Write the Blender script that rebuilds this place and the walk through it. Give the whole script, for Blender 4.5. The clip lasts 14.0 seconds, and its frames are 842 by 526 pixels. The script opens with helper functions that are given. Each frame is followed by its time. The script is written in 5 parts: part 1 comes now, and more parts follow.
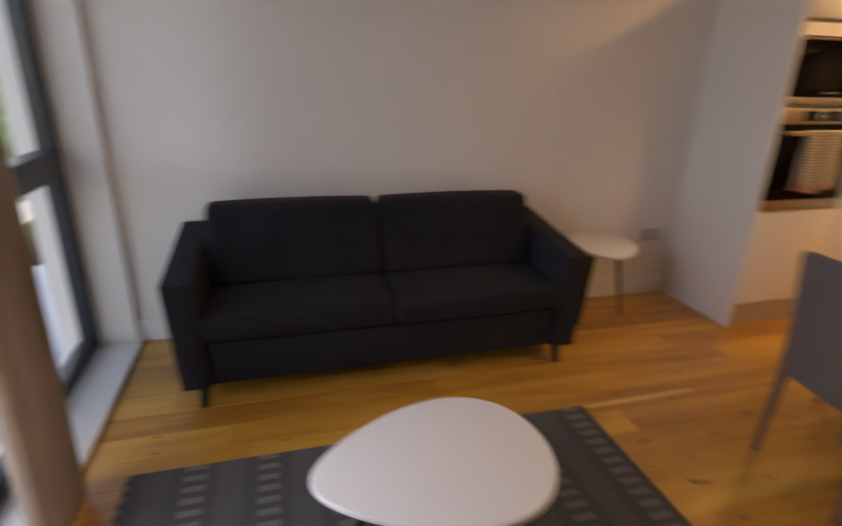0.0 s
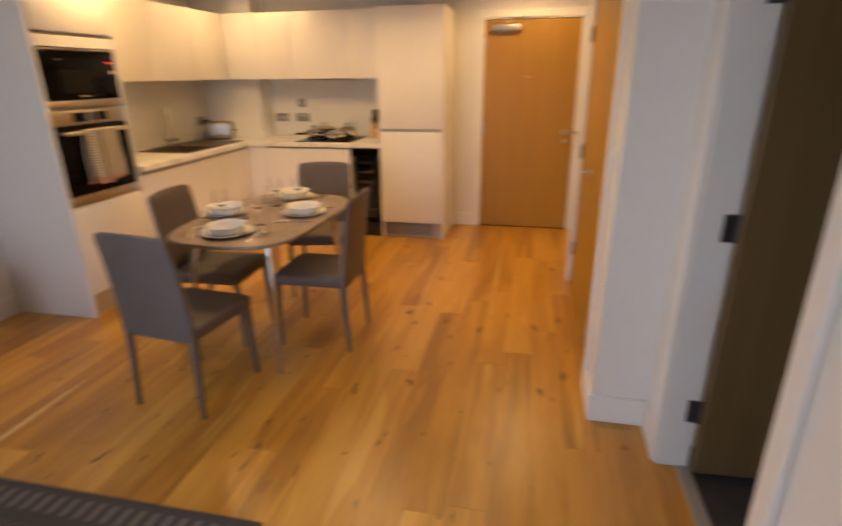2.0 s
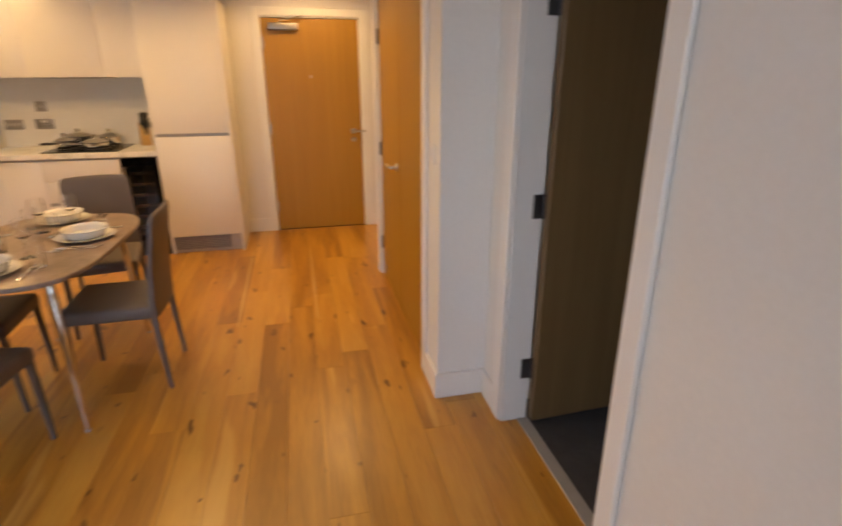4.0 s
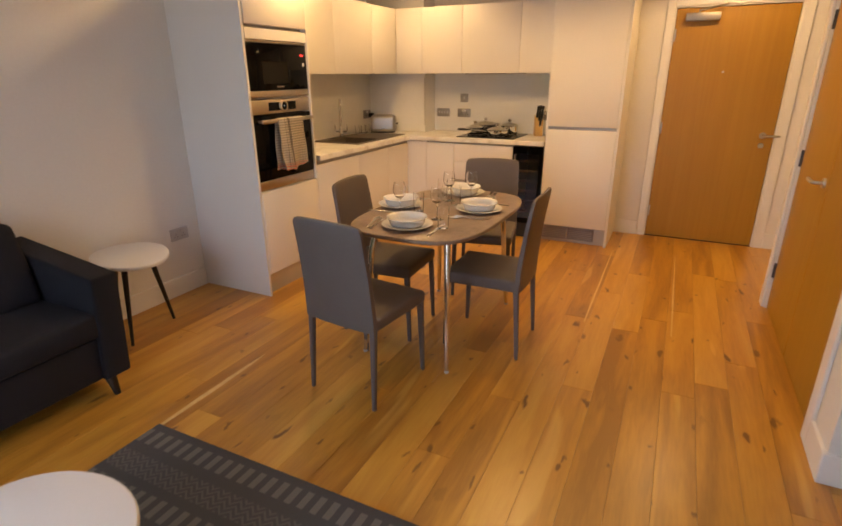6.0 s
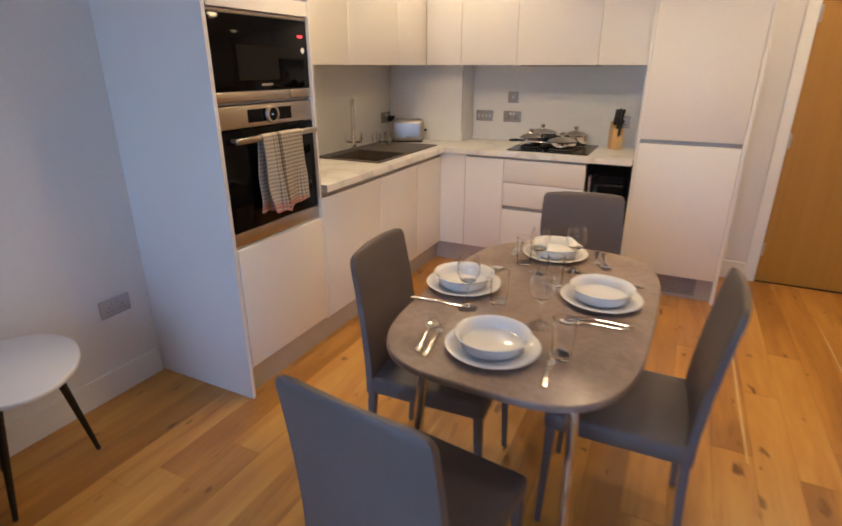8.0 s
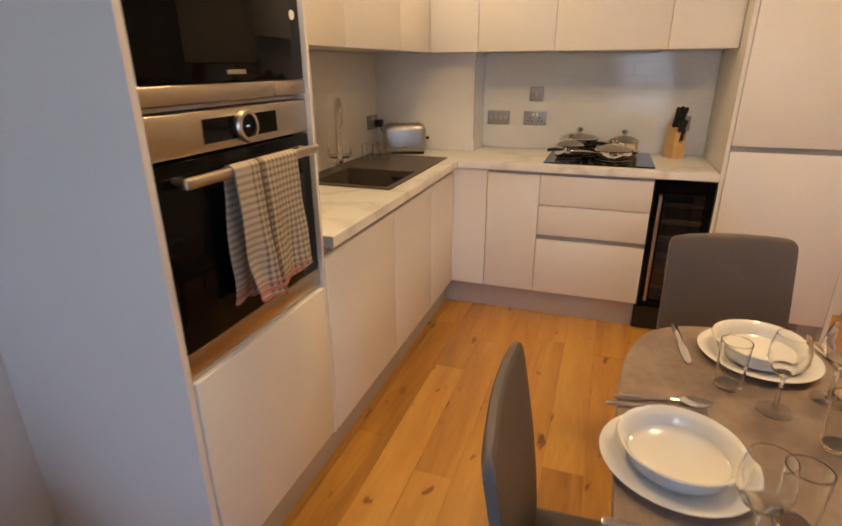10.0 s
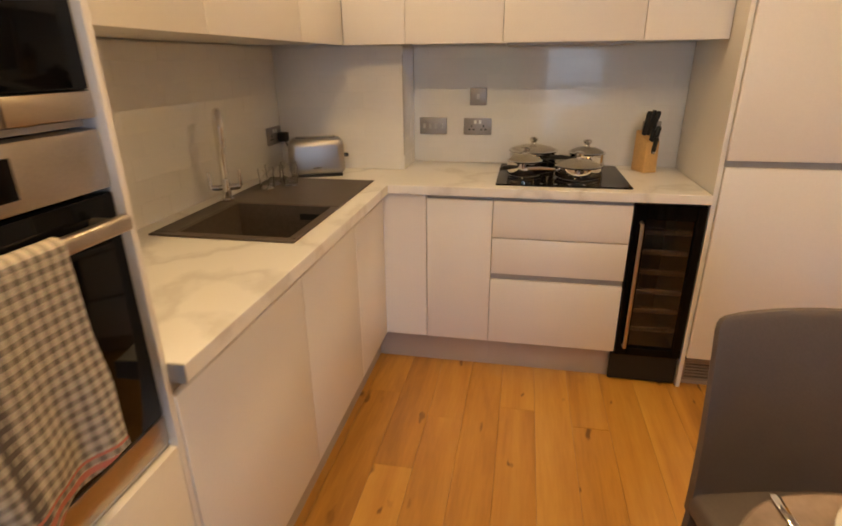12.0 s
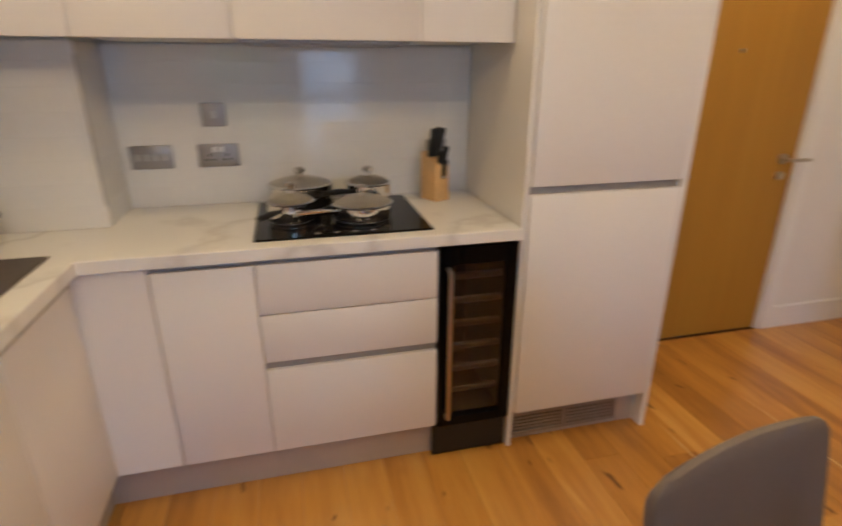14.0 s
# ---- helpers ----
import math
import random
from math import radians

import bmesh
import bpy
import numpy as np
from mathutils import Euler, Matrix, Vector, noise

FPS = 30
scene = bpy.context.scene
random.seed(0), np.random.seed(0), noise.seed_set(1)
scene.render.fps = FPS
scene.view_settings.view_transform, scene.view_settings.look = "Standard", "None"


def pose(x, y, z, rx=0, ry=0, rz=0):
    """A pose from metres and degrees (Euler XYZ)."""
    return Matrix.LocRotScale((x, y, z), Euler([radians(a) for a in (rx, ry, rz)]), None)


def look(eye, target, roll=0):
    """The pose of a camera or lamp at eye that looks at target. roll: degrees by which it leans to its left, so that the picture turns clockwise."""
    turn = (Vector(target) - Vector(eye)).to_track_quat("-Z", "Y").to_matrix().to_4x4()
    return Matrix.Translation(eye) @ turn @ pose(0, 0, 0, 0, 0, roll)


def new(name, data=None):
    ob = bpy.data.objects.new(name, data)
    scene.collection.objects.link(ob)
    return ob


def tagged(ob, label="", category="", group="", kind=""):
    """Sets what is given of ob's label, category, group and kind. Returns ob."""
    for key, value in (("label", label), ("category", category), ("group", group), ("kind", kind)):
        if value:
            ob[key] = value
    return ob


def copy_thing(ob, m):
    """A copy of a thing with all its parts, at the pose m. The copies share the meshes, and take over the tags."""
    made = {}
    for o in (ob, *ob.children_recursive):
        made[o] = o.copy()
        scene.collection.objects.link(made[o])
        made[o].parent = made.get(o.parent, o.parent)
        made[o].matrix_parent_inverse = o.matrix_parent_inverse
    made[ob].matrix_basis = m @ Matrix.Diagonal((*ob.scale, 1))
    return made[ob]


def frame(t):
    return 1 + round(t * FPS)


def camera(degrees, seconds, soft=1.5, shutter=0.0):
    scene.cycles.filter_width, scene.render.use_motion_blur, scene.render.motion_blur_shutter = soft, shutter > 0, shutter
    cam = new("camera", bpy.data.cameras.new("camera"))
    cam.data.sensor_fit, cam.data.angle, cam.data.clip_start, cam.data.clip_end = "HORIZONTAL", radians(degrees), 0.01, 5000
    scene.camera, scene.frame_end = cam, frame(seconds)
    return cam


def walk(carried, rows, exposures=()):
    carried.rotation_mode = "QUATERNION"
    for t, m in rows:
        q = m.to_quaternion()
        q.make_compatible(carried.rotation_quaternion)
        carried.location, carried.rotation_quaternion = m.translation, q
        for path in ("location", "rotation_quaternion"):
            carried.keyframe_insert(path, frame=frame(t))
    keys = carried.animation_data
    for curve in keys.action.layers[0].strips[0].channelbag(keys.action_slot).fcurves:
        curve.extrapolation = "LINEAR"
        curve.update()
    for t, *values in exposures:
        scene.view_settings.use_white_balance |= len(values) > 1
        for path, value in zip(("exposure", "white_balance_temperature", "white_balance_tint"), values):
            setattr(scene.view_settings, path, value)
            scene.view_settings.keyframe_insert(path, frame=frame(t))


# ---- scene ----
cam = camera(78.1, 14.0, soft=1.7, shutter=0.5)
PATH = [
    (0, (1.041, 0.842, 1.48), (1.542, 2.647, 0.79), 1.35),
    (0.1, (1.081, 0.782, 1.45), (1.738, 2.553, 0.793), 0.9),
    (0.3, (1.113, 0.707, 1.517), (2.151, 2.274, 0.833), 1.2),
    (0.5, (1.103, 0.636, 1.483), (2.447, 1.962, 0.823), 0.0),
    (1, (1.103, 0.581, 1.482), (2.727, 1.538, 0.814), -0.2),
    (1.5, (1.094, 0.511, 1.492), (2.808, 1.291, 0.818), -0.2),
    (2, (1.056, 0.375, 1.53), (2.897, 0.765, 0.846), -0.55),
    (2.2, (1.117, 0.406, 1.544), (2.992, 0.476, 0.852), 1.5),
    (3.2, (1.065, 0.50, 1.49), (2.86, -0.24, 0.80), -0.6),
    (4.3, (1.075, 0.624, 1.532), (2.947, 0.479, 0.842), -0.4),
    (4.5, (1.07, 0.622, 1.523), (2.946, 0.701, 0.835), -0.9),
    (5, (1.003, 0.678, 1.528), (2.808, 1.202, 0.844), -0.5),
    (5.5, (0.999, 0.683, 1.512), (2.715, 1.455, 0.833), -0.4),
    (6, (1.105, 0.713, 1.492), (2.795, 1.535, 0.809), -0.3),
    (6.5, (1.355, 0.889, 1.518), (3.038, 1.714, 0.82), -0.1),
    (7, (1.568, 1.038, 1.496), (3.251, 1.864, 0.8), -0.1),
    (7.5, (1.898, 1.256, 1.517), (3.579, 2.076, 0.809), -0.0),
    (8, (2.179, 1.532, 1.494), (3.858, 2.355, 0.784), 0.0),
    (9.2, (2.62, 2.20, 1.462), (4.36, 2.90, 0.745), -0.2),
    (10.5, (3.125, 2.363, 1.42), (4.903, 2.937, 0.707), -0.3),
    (11, (3.272, 2.41, 1.425), (5.067, 2.922, 0.707), -0.25),
    (11.5, (3.44, 2.47, 1.431), (5.247, 2.937, 0.713), -0.6),
    (12, (3.626, 2.549, 1.43), (5.455, 2.91, 0.706), -0.6),
    (12.5, (3.841, 2.6, 1.392), (5.698, 2.833, 0.686), -0.4),
    (13, (4.089, 2.583, 1.393), (5.957, 2.727, 0.692), -0.5),
    (13.5, (4.246, 2.549, 1.401), (6.119, 2.573, 0.698), -0.4),
    (14, (4.308, 2.528, 1.424), (6.123, 2.074, 0.719), 0.1),
]
walk(cam, [(t, look(eye, target, roll)) for t, eye, target, roll in PATH],
     [(0, -0.4, 8500, 20), (0.5, -0.13, 9600, 22), (1.0, 0.05, 9300, 22), (1.5, 0.10, 8900, 20), (2.0, 0.0, 7700, 16), (4.5, 0.01, 8000, 16), (5.0, 0.02, 8500, 18), (5.5, 0.0, 8700, 18), (6.0, 0.0, 7900, 16), (6.5, -0.04, 7000, 14), (7.5, -0.02, 5550, 12), (8.0, 0.01, 5350, 12), (10.5, -0.14, 6500, 13), (11.5, -0.14, 6700, 13), (12, -0.16, 6500, 13), (13, -0.27, 5900, 12), (14, -0.22, 5350, 11)])
# ---- world and light ----
world = bpy.data.worlds.new("sky")
scene.world = world
world.use_nodes = True
wn = world.node_tree.nodes
sky = wn.new("ShaderNodeTexSky")
sky.sky_type, sky.sun_disc = "NISHITA", False
sky.sun_elevation, sky.sun_rotation = radians(38), radians(150)
world.node_tree.links.new(sky.outputs[0], wn["Background"].inputs[0])
wn["Background"].inputs[1].default_value = 0.75

WARM = (1.0, 0.67, 0.30)
COOL = (0.60, 0.74, 1.0)


def lamp(name, kind, m, energy, colour, **settings):
    data = bpy.data.lights.new(name, kind)
    data.energy, data.color = energy, colour
    if kind == "AREA":
        data.shape, data.size, data.size_y = "RECTANGLE", settings["w"], settings["h"]
    if kind == "SPOT":
        data.spot_size, data.spot_blend, data.shadow_soft_size = radians(settings["cone"]), settings["blend"], 0.085
    ob = new(name, data)
    ob.matrix_world = m
    return ob


# daylight standing in for the sky in the window's opening
lamp("window_daylight", "AREA", look((-0.07, 1.97, 1.2), (3.0, 1.97, 1.0)), 24, COOL, w=1.06, h=2.2)
# sun under a bright, hazy sky
sun = bpy.data.lights.new("sun", "SUN")
sun.energy, sun.angle, sun.color = 0.8, radians(12), (1.0, 0.95, 0.88)
new("sun", sun).matrix_world = look((0, 0, 10), (-3, 5, 2))

CEIL = 2.40
# place, power and beam of each ceiling downlight
DOWNLIGHTS = [(4.17, 2.95, 63, 174), (5.55, 2.95, 31, 168), (4.60, 1.60, 64, 160), (3.25, 1.30, 15, 130), (5.80, 0.42, 58, 162), (4.45, 0.75, 30, 146)]
for lx, ly, power, beam in DOWNLIGHTS:
    lamp("downlight_beam", "SPOT", look((lx, ly, CEIL - 0.012), (lx, ly, 0)), power, WARM, cone=beam, blend=0.45)


# ---- materials ----
def material(name, base, rough=0.5, metal=0.0, grain=None, bump=0.0, bump_scale=200.0, spots=None, alpha=None, coat=0.0, spread=0.0, transmission=0.0, ior=1.45):
    """A principled material. grain: (scale, amount) of colour variation, twice (coarse and fine)."""
    m = bpy.data.materials.new(name)
    m.use_nodes = True
    nt = m.node_tree
    b = nt.nodes["Principled BSDF"]
    b.inputs["Base Color"].default_value = (*base, 1)
    b.inputs["Roughness"].default_value = rough
    b.inputs["Metallic"].default_value = metal
    b.inputs["Coat Weight"].default_value = coat
    b.inputs["Coat Roughness"].default_value = 0.12
    b.inputs["Transmission Weight"].default_value = transmission
    b.inputs["IOR"].default_value = ior
    pos = nt.nodes.new("ShaderNodeTexCoord").outputs["Object"]
    colour = None
    if grain:
        last = None
        for scale, amount in grain:
            n = nt.nodes.new("ShaderNodeTexNoise")
            n.inputs["Scale"].default_value, n.inputs["Detail"].default_value = scale, 5
            nt.links.new(pos, n.inputs["Vector"])
            r = nt.nodes.new("ShaderNodeMapRange")
            r.inputs[1].default_value, r.inputs[2].default_value = 0.3, 0.7
            r.inputs[3].default_value, r.inputs[4].default_value = 1 - amount, 1 + amount
            nt.links.new(n.outputs["Fac"], r.inputs[0])
            if last is None:
                last = r.outputs[0]
            else:
                mul = nt.nodes.new("ShaderNodeMath")
                mul.operation = "MULTIPLY"
                nt.links.new(last, mul.inputs[0])
                nt.links.new(r.outputs[0], mul.inputs[1])
                last = mul.outputs[0]
        if spread:
            info = nt.nodes.new("ShaderNodeObjectInfo")
            r = nt.nodes.new("ShaderNodeMapRange")
            r.inputs[3].default_value, r.inputs[4].default_value = 1 - spread, 1 + spread
            nt.links.new(info.outputs["Random"], r.inputs[0])
            mul = nt.nodes.new("ShaderNodeMath")
            mul.operation = "MULTIPLY"
            nt.links.new(last, mul.inputs[0])
            nt.links.new(r.outputs[0], mul.inputs[1])
            last = mul.outputs[0]
        v = nt.nodes.new("ShaderNodeVectorMath")
        v.operation = "SCALE"
        v.inputs[0].default_value = base
        nt.links.new(last, v.inputs["Scale"])
        colour = v.outputs[0]
        nt.links.new(colour, b.inputs["Base Color"])
    if bump:
        n = nt.nodes.new("ShaderNodeTexNoise")
        n.inputs["Scale"].default_value, n.inputs["Detail"].default_value = bump_scale, 4
        nt.links.new(pos, n.inputs["Vector"])
        bp = nt.nodes.new("ShaderNodeBump")
        bp.inputs["Strength"].default_value, bp.inputs["Distance"].default_value = bump, 0.004
        nt.links.new(n.outputs["Fac"], bp.inputs["Height"])
        nt.links.new(bp.outputs[0], b.inputs["Normal"])
    return m


def node(nt, kind, **values):
    n = nt.nodes.new("ShaderNode" + kind)
    for key, value in values.items():
        n.inputs[int(key[1:]) if key[0] == "i" and key[1:].isdigit() else key.replace("_", " ")].default_value = value
    return n


def wood_material(name, dark, mid, light, rough, along, per_piece, knots, stretch=9.0, fine=1.0, coat=0.0):
    """Wood with grain along one axis ('x', 'y' or 'z'), a tone for each piece, and knots."""
    m = bpy.data.materials.new(name)
    m.use_nodes = True
    nt = m.node_tree
    L = nt.links.new
    b = nt.nodes["Principled BSDF"]
    b.inputs["Roughness"].default_value = rough
    b.inputs["Coat Weight"].default_value = coat
    b.inputs["Coat Roughness"].default_value = 0.3
    geo = nt.nodes.new("ShaderNodeNewGeometry")
    info = nt.nodes.new("ShaderNodeObjectInfo")
    shift = node(nt, "Math", i1=37.0)
    shift.operation = "MULTIPLY"
    L(info.outputs["Random"], shift.inputs[0])
    add = nt.nodes.new("ShaderNodeVectorMath")
    add.operation = "ADD"
    L(geo.outputs["Position"], add.inputs[0])
    if per_piece:
        L(shift.outputs[0], add.inputs[1])
    flat = nt.nodes.new("ShaderNodeVectorMath")
    flat.operation = "MULTIPLY"
    flat.inputs[1].default_value = [1.0 if a == along else stretch for a in "xyz"]
    L(add.outputs[0], flat.inputs[0])
    n1 = node(nt, "TexNoise", Scale=0.9 * fine, Detail=4.0, Distortion=0.9)
    L(flat.outputs[0], n1.inputs["Vector"])
    n2 = node(nt, "TexNoise", Scale=9.0 * fine, Detail=4.0)
    L(flat.outputs[0], n2.inputs["Vector"])
    mix = node(nt, "Math", i1=0.22)
    mix.operation = "MULTIPLY"
    L(n2.outputs["Fac"], mix.inputs[0])
    mix2 = node(nt, "Math", i1=0.78)
    mix2.operation = "MULTIPLY"
    L(n1.outputs["Fac"], mix2.inputs[0])
    s = nt.nodes.new("ShaderNodeMath")
    L(mix.outputs[0], s.inputs[0])
    L(mix2.outputs[0], s.inputs[1])
    if per_piece:
        tone = node(nt, "MapRange", i3=-0.15, i4=0.15)
        L(info.outputs["Random"], tone.inputs[0])
        s2 = nt.nodes.new("ShaderNodeMath")
        L(s.outputs[0], s2.inputs[0])
        L(tone.outputs[0], s2.inputs[1])
        s = s2
    ramp = nt.nodes.new("ShaderNodeValToRGB")
    e = ramp.color_ramp.elements
    e[0].position, e[0].color = 0.28, (*dark, 1)
    e[1].position, e[1].color = 0.74, (*light, 1)
    k = e.new(0.5)
    k.color = (*mid, 1)
    L(s.outputs[0], ramp.inputs[0])
    out = ramp.outputs[0]
    if knots:
        sq = nt.nodes.new("ShaderNodeVectorMath")
        sq.operation = "MULTIPLY"
        sq.inputs[1].default_value = [0.4 if a == along else 1.0 for a in "xyz"]
        L(add.outputs[0], sq.inputs[0])
        nd = node(nt, "TexNoise", Scale=14.0, Detail=4.0)
        L(sq.outputs[0], nd.inputs["Vector"])
        bend = nt.nodes.new("ShaderNodeVectorMath")
        bend.operation = "MULTIPLY_ADD"
        bend.inputs[1].default_value = (0.10, 0.10, 0.10)
        L(nd.outputs["Color"], bend.inputs[0])
        L(sq.outputs[0], bend.inputs[2])
        sap = node(nt, "TexNoise", Scale=0.8, Detail=2.0, Distortion=0.4)
        L(flat.outputs[0], sap.inputs["Vector"])
        pale = node(nt, "MapRange", i1=0.67, i2=0.73, i3=0.0, i4=0.45)
        pale.interpolation_type = "SMOOTHSTEP"
        L(sap.outputs["Fac"], pale.inputs[0])
        ms = nt.nodes.new("ShaderNodeMix")
        ms.data_type = "RGBA"
        L(pale.outputs[0], ms.inputs[0])
        L(out, ms.inputs[6])
        ms.inputs[7].default_value = (light[0] * 1.2, light[1] * 1.35, light[2] * 2.0, 1)
        out = ms.outputs[2]
        for scale, size, strength in ((3.6, 0.075, 0.9), (7.0, 0.075, 0.75)):
            vor = node(nt, "TexVoronoi", Scale=scale)
            vor.voronoi_dimensions = "2D"
            L(bend.outputs[0], vor.inputs["Vector"])
            spot = node(nt, "MapRange", i1=size, i2=size * 0.4, i3=0.0, i4=strength)
            spot.interpolation_type = "SMOOTHSTEP"
            L(vor.outputs["Distance"], spot.inputs[0])
            some = node(nt, "MapRange", i1=0.40, i2=0.62)
            L(vor.outputs["Color"], some.inputs[0])
            both = nt.nodes.new("ShaderNodeMath")
            both.operation = "MULTIPLY"
            L(spot.outputs[0], both.inputs[0])
            L(some.outputs[0], both.inputs[1])
            mx = nt.nodes.new("ShaderNodeMix")
            mx.data_type = "RGBA"
            L(both.outputs[0], mx.inputs[0])
            L(out, mx.inputs[6])
            mx.inputs[7].default_value = (dark[0] * 0.38, dark[1] * 0.30, dark[2] * 0.3, 1)
            out = mx.outputs[2]
    L(out, b.inputs["Base Color"])
    bp = node(nt, "Bump", Strength=0.12, Distance=0.003)
    L(n2.outputs["Fac"], bp.inputs["Height"])
    L(bp.outputs[0], b.inputs["Normal"])
    return m


PAINT = material("wall_paint", (0.78, 0.76, 0.73), 0.75, grain=[(1.2, 0.02), (60, 0.015)], bump=0.06, bump_scale=350)
CEILING_PAINT = material("ceiling_paint", (0.82, 0.81, 0.79), 0.85, grain=[(1.5, 0.015), (70, 0.01)])
TRIM = material("trim_gloss", (0.80, 0.79, 0.77), 0.35, grain=[(4, 0.02), (90, 0.01)])
LAMINATE = material("white_matt_laminate", (0.80, 0.775, 0.75), 0.38, grain=[(2, 0.012), (120, 0.012)])
CARCASS = material("carcass_board", (0.70, 0.68, 0.65), 0.5, grain=[(5, 0.03), (90, 0.02)])
CHANNEL = material("handle_channel", (0.42, 0.40, 0.38), 0.4, 0.3, grain=[(20, 0.05), (150, 0.03)])
PLINTH = material("plinth_satin_metal", (0.52, 0.49, 0.46), 0.36, 0.4, grain=[(6, 0.04), (200, 0.03)])
STEEL = material("brushed_steel", (0.50, 0.44, 0.37), 0.30, 1.0, grain=[(10, 0.04), (260, 0.05)])
TOASTERSTEEL = material("satin_steel", (0.43, 0.41, 0.40), 0.36, 1.0, grain=[(10, 0.03), (260, 0.03)])
CHROME = material("chrome", (0.74, 0.725, 0.70), 0.07, 1.0)
BLACKGLASS = material("black_glass", (0.003, 0.003, 0.004), 0.06, ior=1.22)
SMOKED = material("smoked_glass", (0.008, 0.007, 0.006), 0.12, ior=1.2)
BLACK = material("black_plastic", (0.012, 0.012, 0.012), 0.4, grain=[(30, 0.1), (200, 0.05)])
NICKEL = material("satin_nickel", (0.55, 0.52, 0.48), 0.3, 1.0)
SOCKETGREY = material("brushed_socket_plate", (0.34, 0.32, 0.31), 0.42, 0.7, grain=[(12, 0.05), (300, 0.05)])
PALEPLATE = material("pale_brushed_plate", (0.52, 0.50, 0.49), 0.4, 0.4)
WHITEPLASTIC = material("white_plastic", (0.78, 0.77, 0.75), 0.3)
CERAMIC = material("white_porcelain", (0.80, 0.79, 0.76), 0.12, coat=0.4)
TILE = material("glazed_white_tile", (0.78, 0.77, 0.745), 0.07, coat=0.2, bump=0.03, bump_scale=14, grain=[(3, 0.012), (40, 0.01)], spread=0.015)
SUBFLOOR = material("dark_subfloor", (0.12, 0.055, 0.02), 0.9, grain=[(30, 0.1), (200, 0.08)])
GROUT = material("grout", (0.73, 0.72, 0.69), 0.9, grain=[(30, 0.05), (200, 0.04)])
COMPOSITE = material("grey_composite_sink", (0.086, 0.067, 0.054), 0.42, grain=[(60, 0.12), (400, 0.2)], bump=0.05, bump_scale=900)
LEATHER = material("grey_faux_leather", (0.132, 0.108, 0.099), 0.5, grain=[(6, 0.06), (180, 0.06)], bump=0.18, bump_scale=420)
SOFA_FABRIC = material("charcoal_navy_fabric", (0.0085, 0.0088, 0.0145), 0.9, grain=[(5, 0.12), (350, 0.22)], bump=0.35, bump_scale=700)
DARKWOOD = material("black_stained_wood", (0.016, 0.014, 0.012), 0.45, grain=[(12, 0.15), (120, 0.1)])
WHITETOP = material("white_lacquer", (0.80, 0.79, 0.78), 0.28, grain=[(3, 0.01), (90, 0.01)])
FRAME = material("anthracite_window_frame", (0.03, 0.036, 0.044), 0.4, grain=[(8, 0.05), (200, 0.05)])
CARPET = material("dark_grey_carpet", (0.05, 0.05, 0.055), 0.98, grain=[(8, 0.15), (300, 0.35)], bump=0.5, bump_scale=600)
CURTAIN = material("brown_curtain", (0.52, 0.41, 0.32), 0.9, grain=[(6, 0.06), (260, 0.1)], bump=0.2, bump_scale=500)
OAKBLOCK = material("beech_block", (0.70, 0.43, 0.17), 0.4, grain=[(9, 0.10), (90, 0.06)])
PAVING = material("pale_paving", (0.55, 0.54, 0.52), 0.9, grain=[(1.5, 0.08), (40, 0.06)])
FLOORWOOD = wood_material("oiled_oak_planks", (0.350, 0.152, 0.023), (0.535, 0.254, 0.039), (0.645, 0.350, 0.068), 0.34, "x", True, True, coat=0.3)
DOORWOOD = wood_material("oak_veneer", (0.36, 0.174, 0.017), (0.39, 0.195, 0.020), (0.415, 0.215, 0.025), 0.42, "z", True, False, stretch=30.0, fine=0.8)
# the oak veneer again, darkened and greyed to carry the doorway's shade
SHADED_DOORWOOD = wood_material("shaded_oak_veneer", (0.165, 0.098, 0.040), (0.185, 0.112, 0.048), (0.21, 0.128, 0.057), 0.42, "z", True, False, stretch=30.0, fine=0.8)
GLASS = material("clear_glass", (1, 1, 1), 0.01, transmission=1.0, ior=1.36)
LIDGLASS = material("clear_lid_glass", (0.98, 0.97, 0.95), 0.02, 0.0, transmission=1.0, ior=1.4)
PANLINING = material("satin_pan_lining", (0.58, 0.55, 0.51), 0.4, 0.9, grain=[(12, 0.04), (200, 0.04)])
PANE = material("window_pane", (1, 1, 1), 0.0, transmission=1.0, ior=1.02)


DARKMETAL = material("dark_hinge_metal", (0.09, 0.09, 0.10), 0.4, 0.8)


def emitter(name, colour, strength):
    m = bpy.data.materials.new(name)
    m.use_nodes = True
    b = m.node_tree.nodes["Principled BSDF"]
    b.inputs["Base Color"].default_value = (*colour, 1)
    b.inputs["Emission Color"].default_value = (*colour, 1)
    b.inputs["Emission Strength"].default_value = strength
    return m


LED = emitter("lamp_lens", (1.0, 0.78, 0.52), 12.0)
RED_LED = emitter("red_clock_digits", (1.0, 0.05, 0.06), 0.9)
BLUE_LED = emitter("dial_display", (0.45, 0.75, 1.0), 0.3)


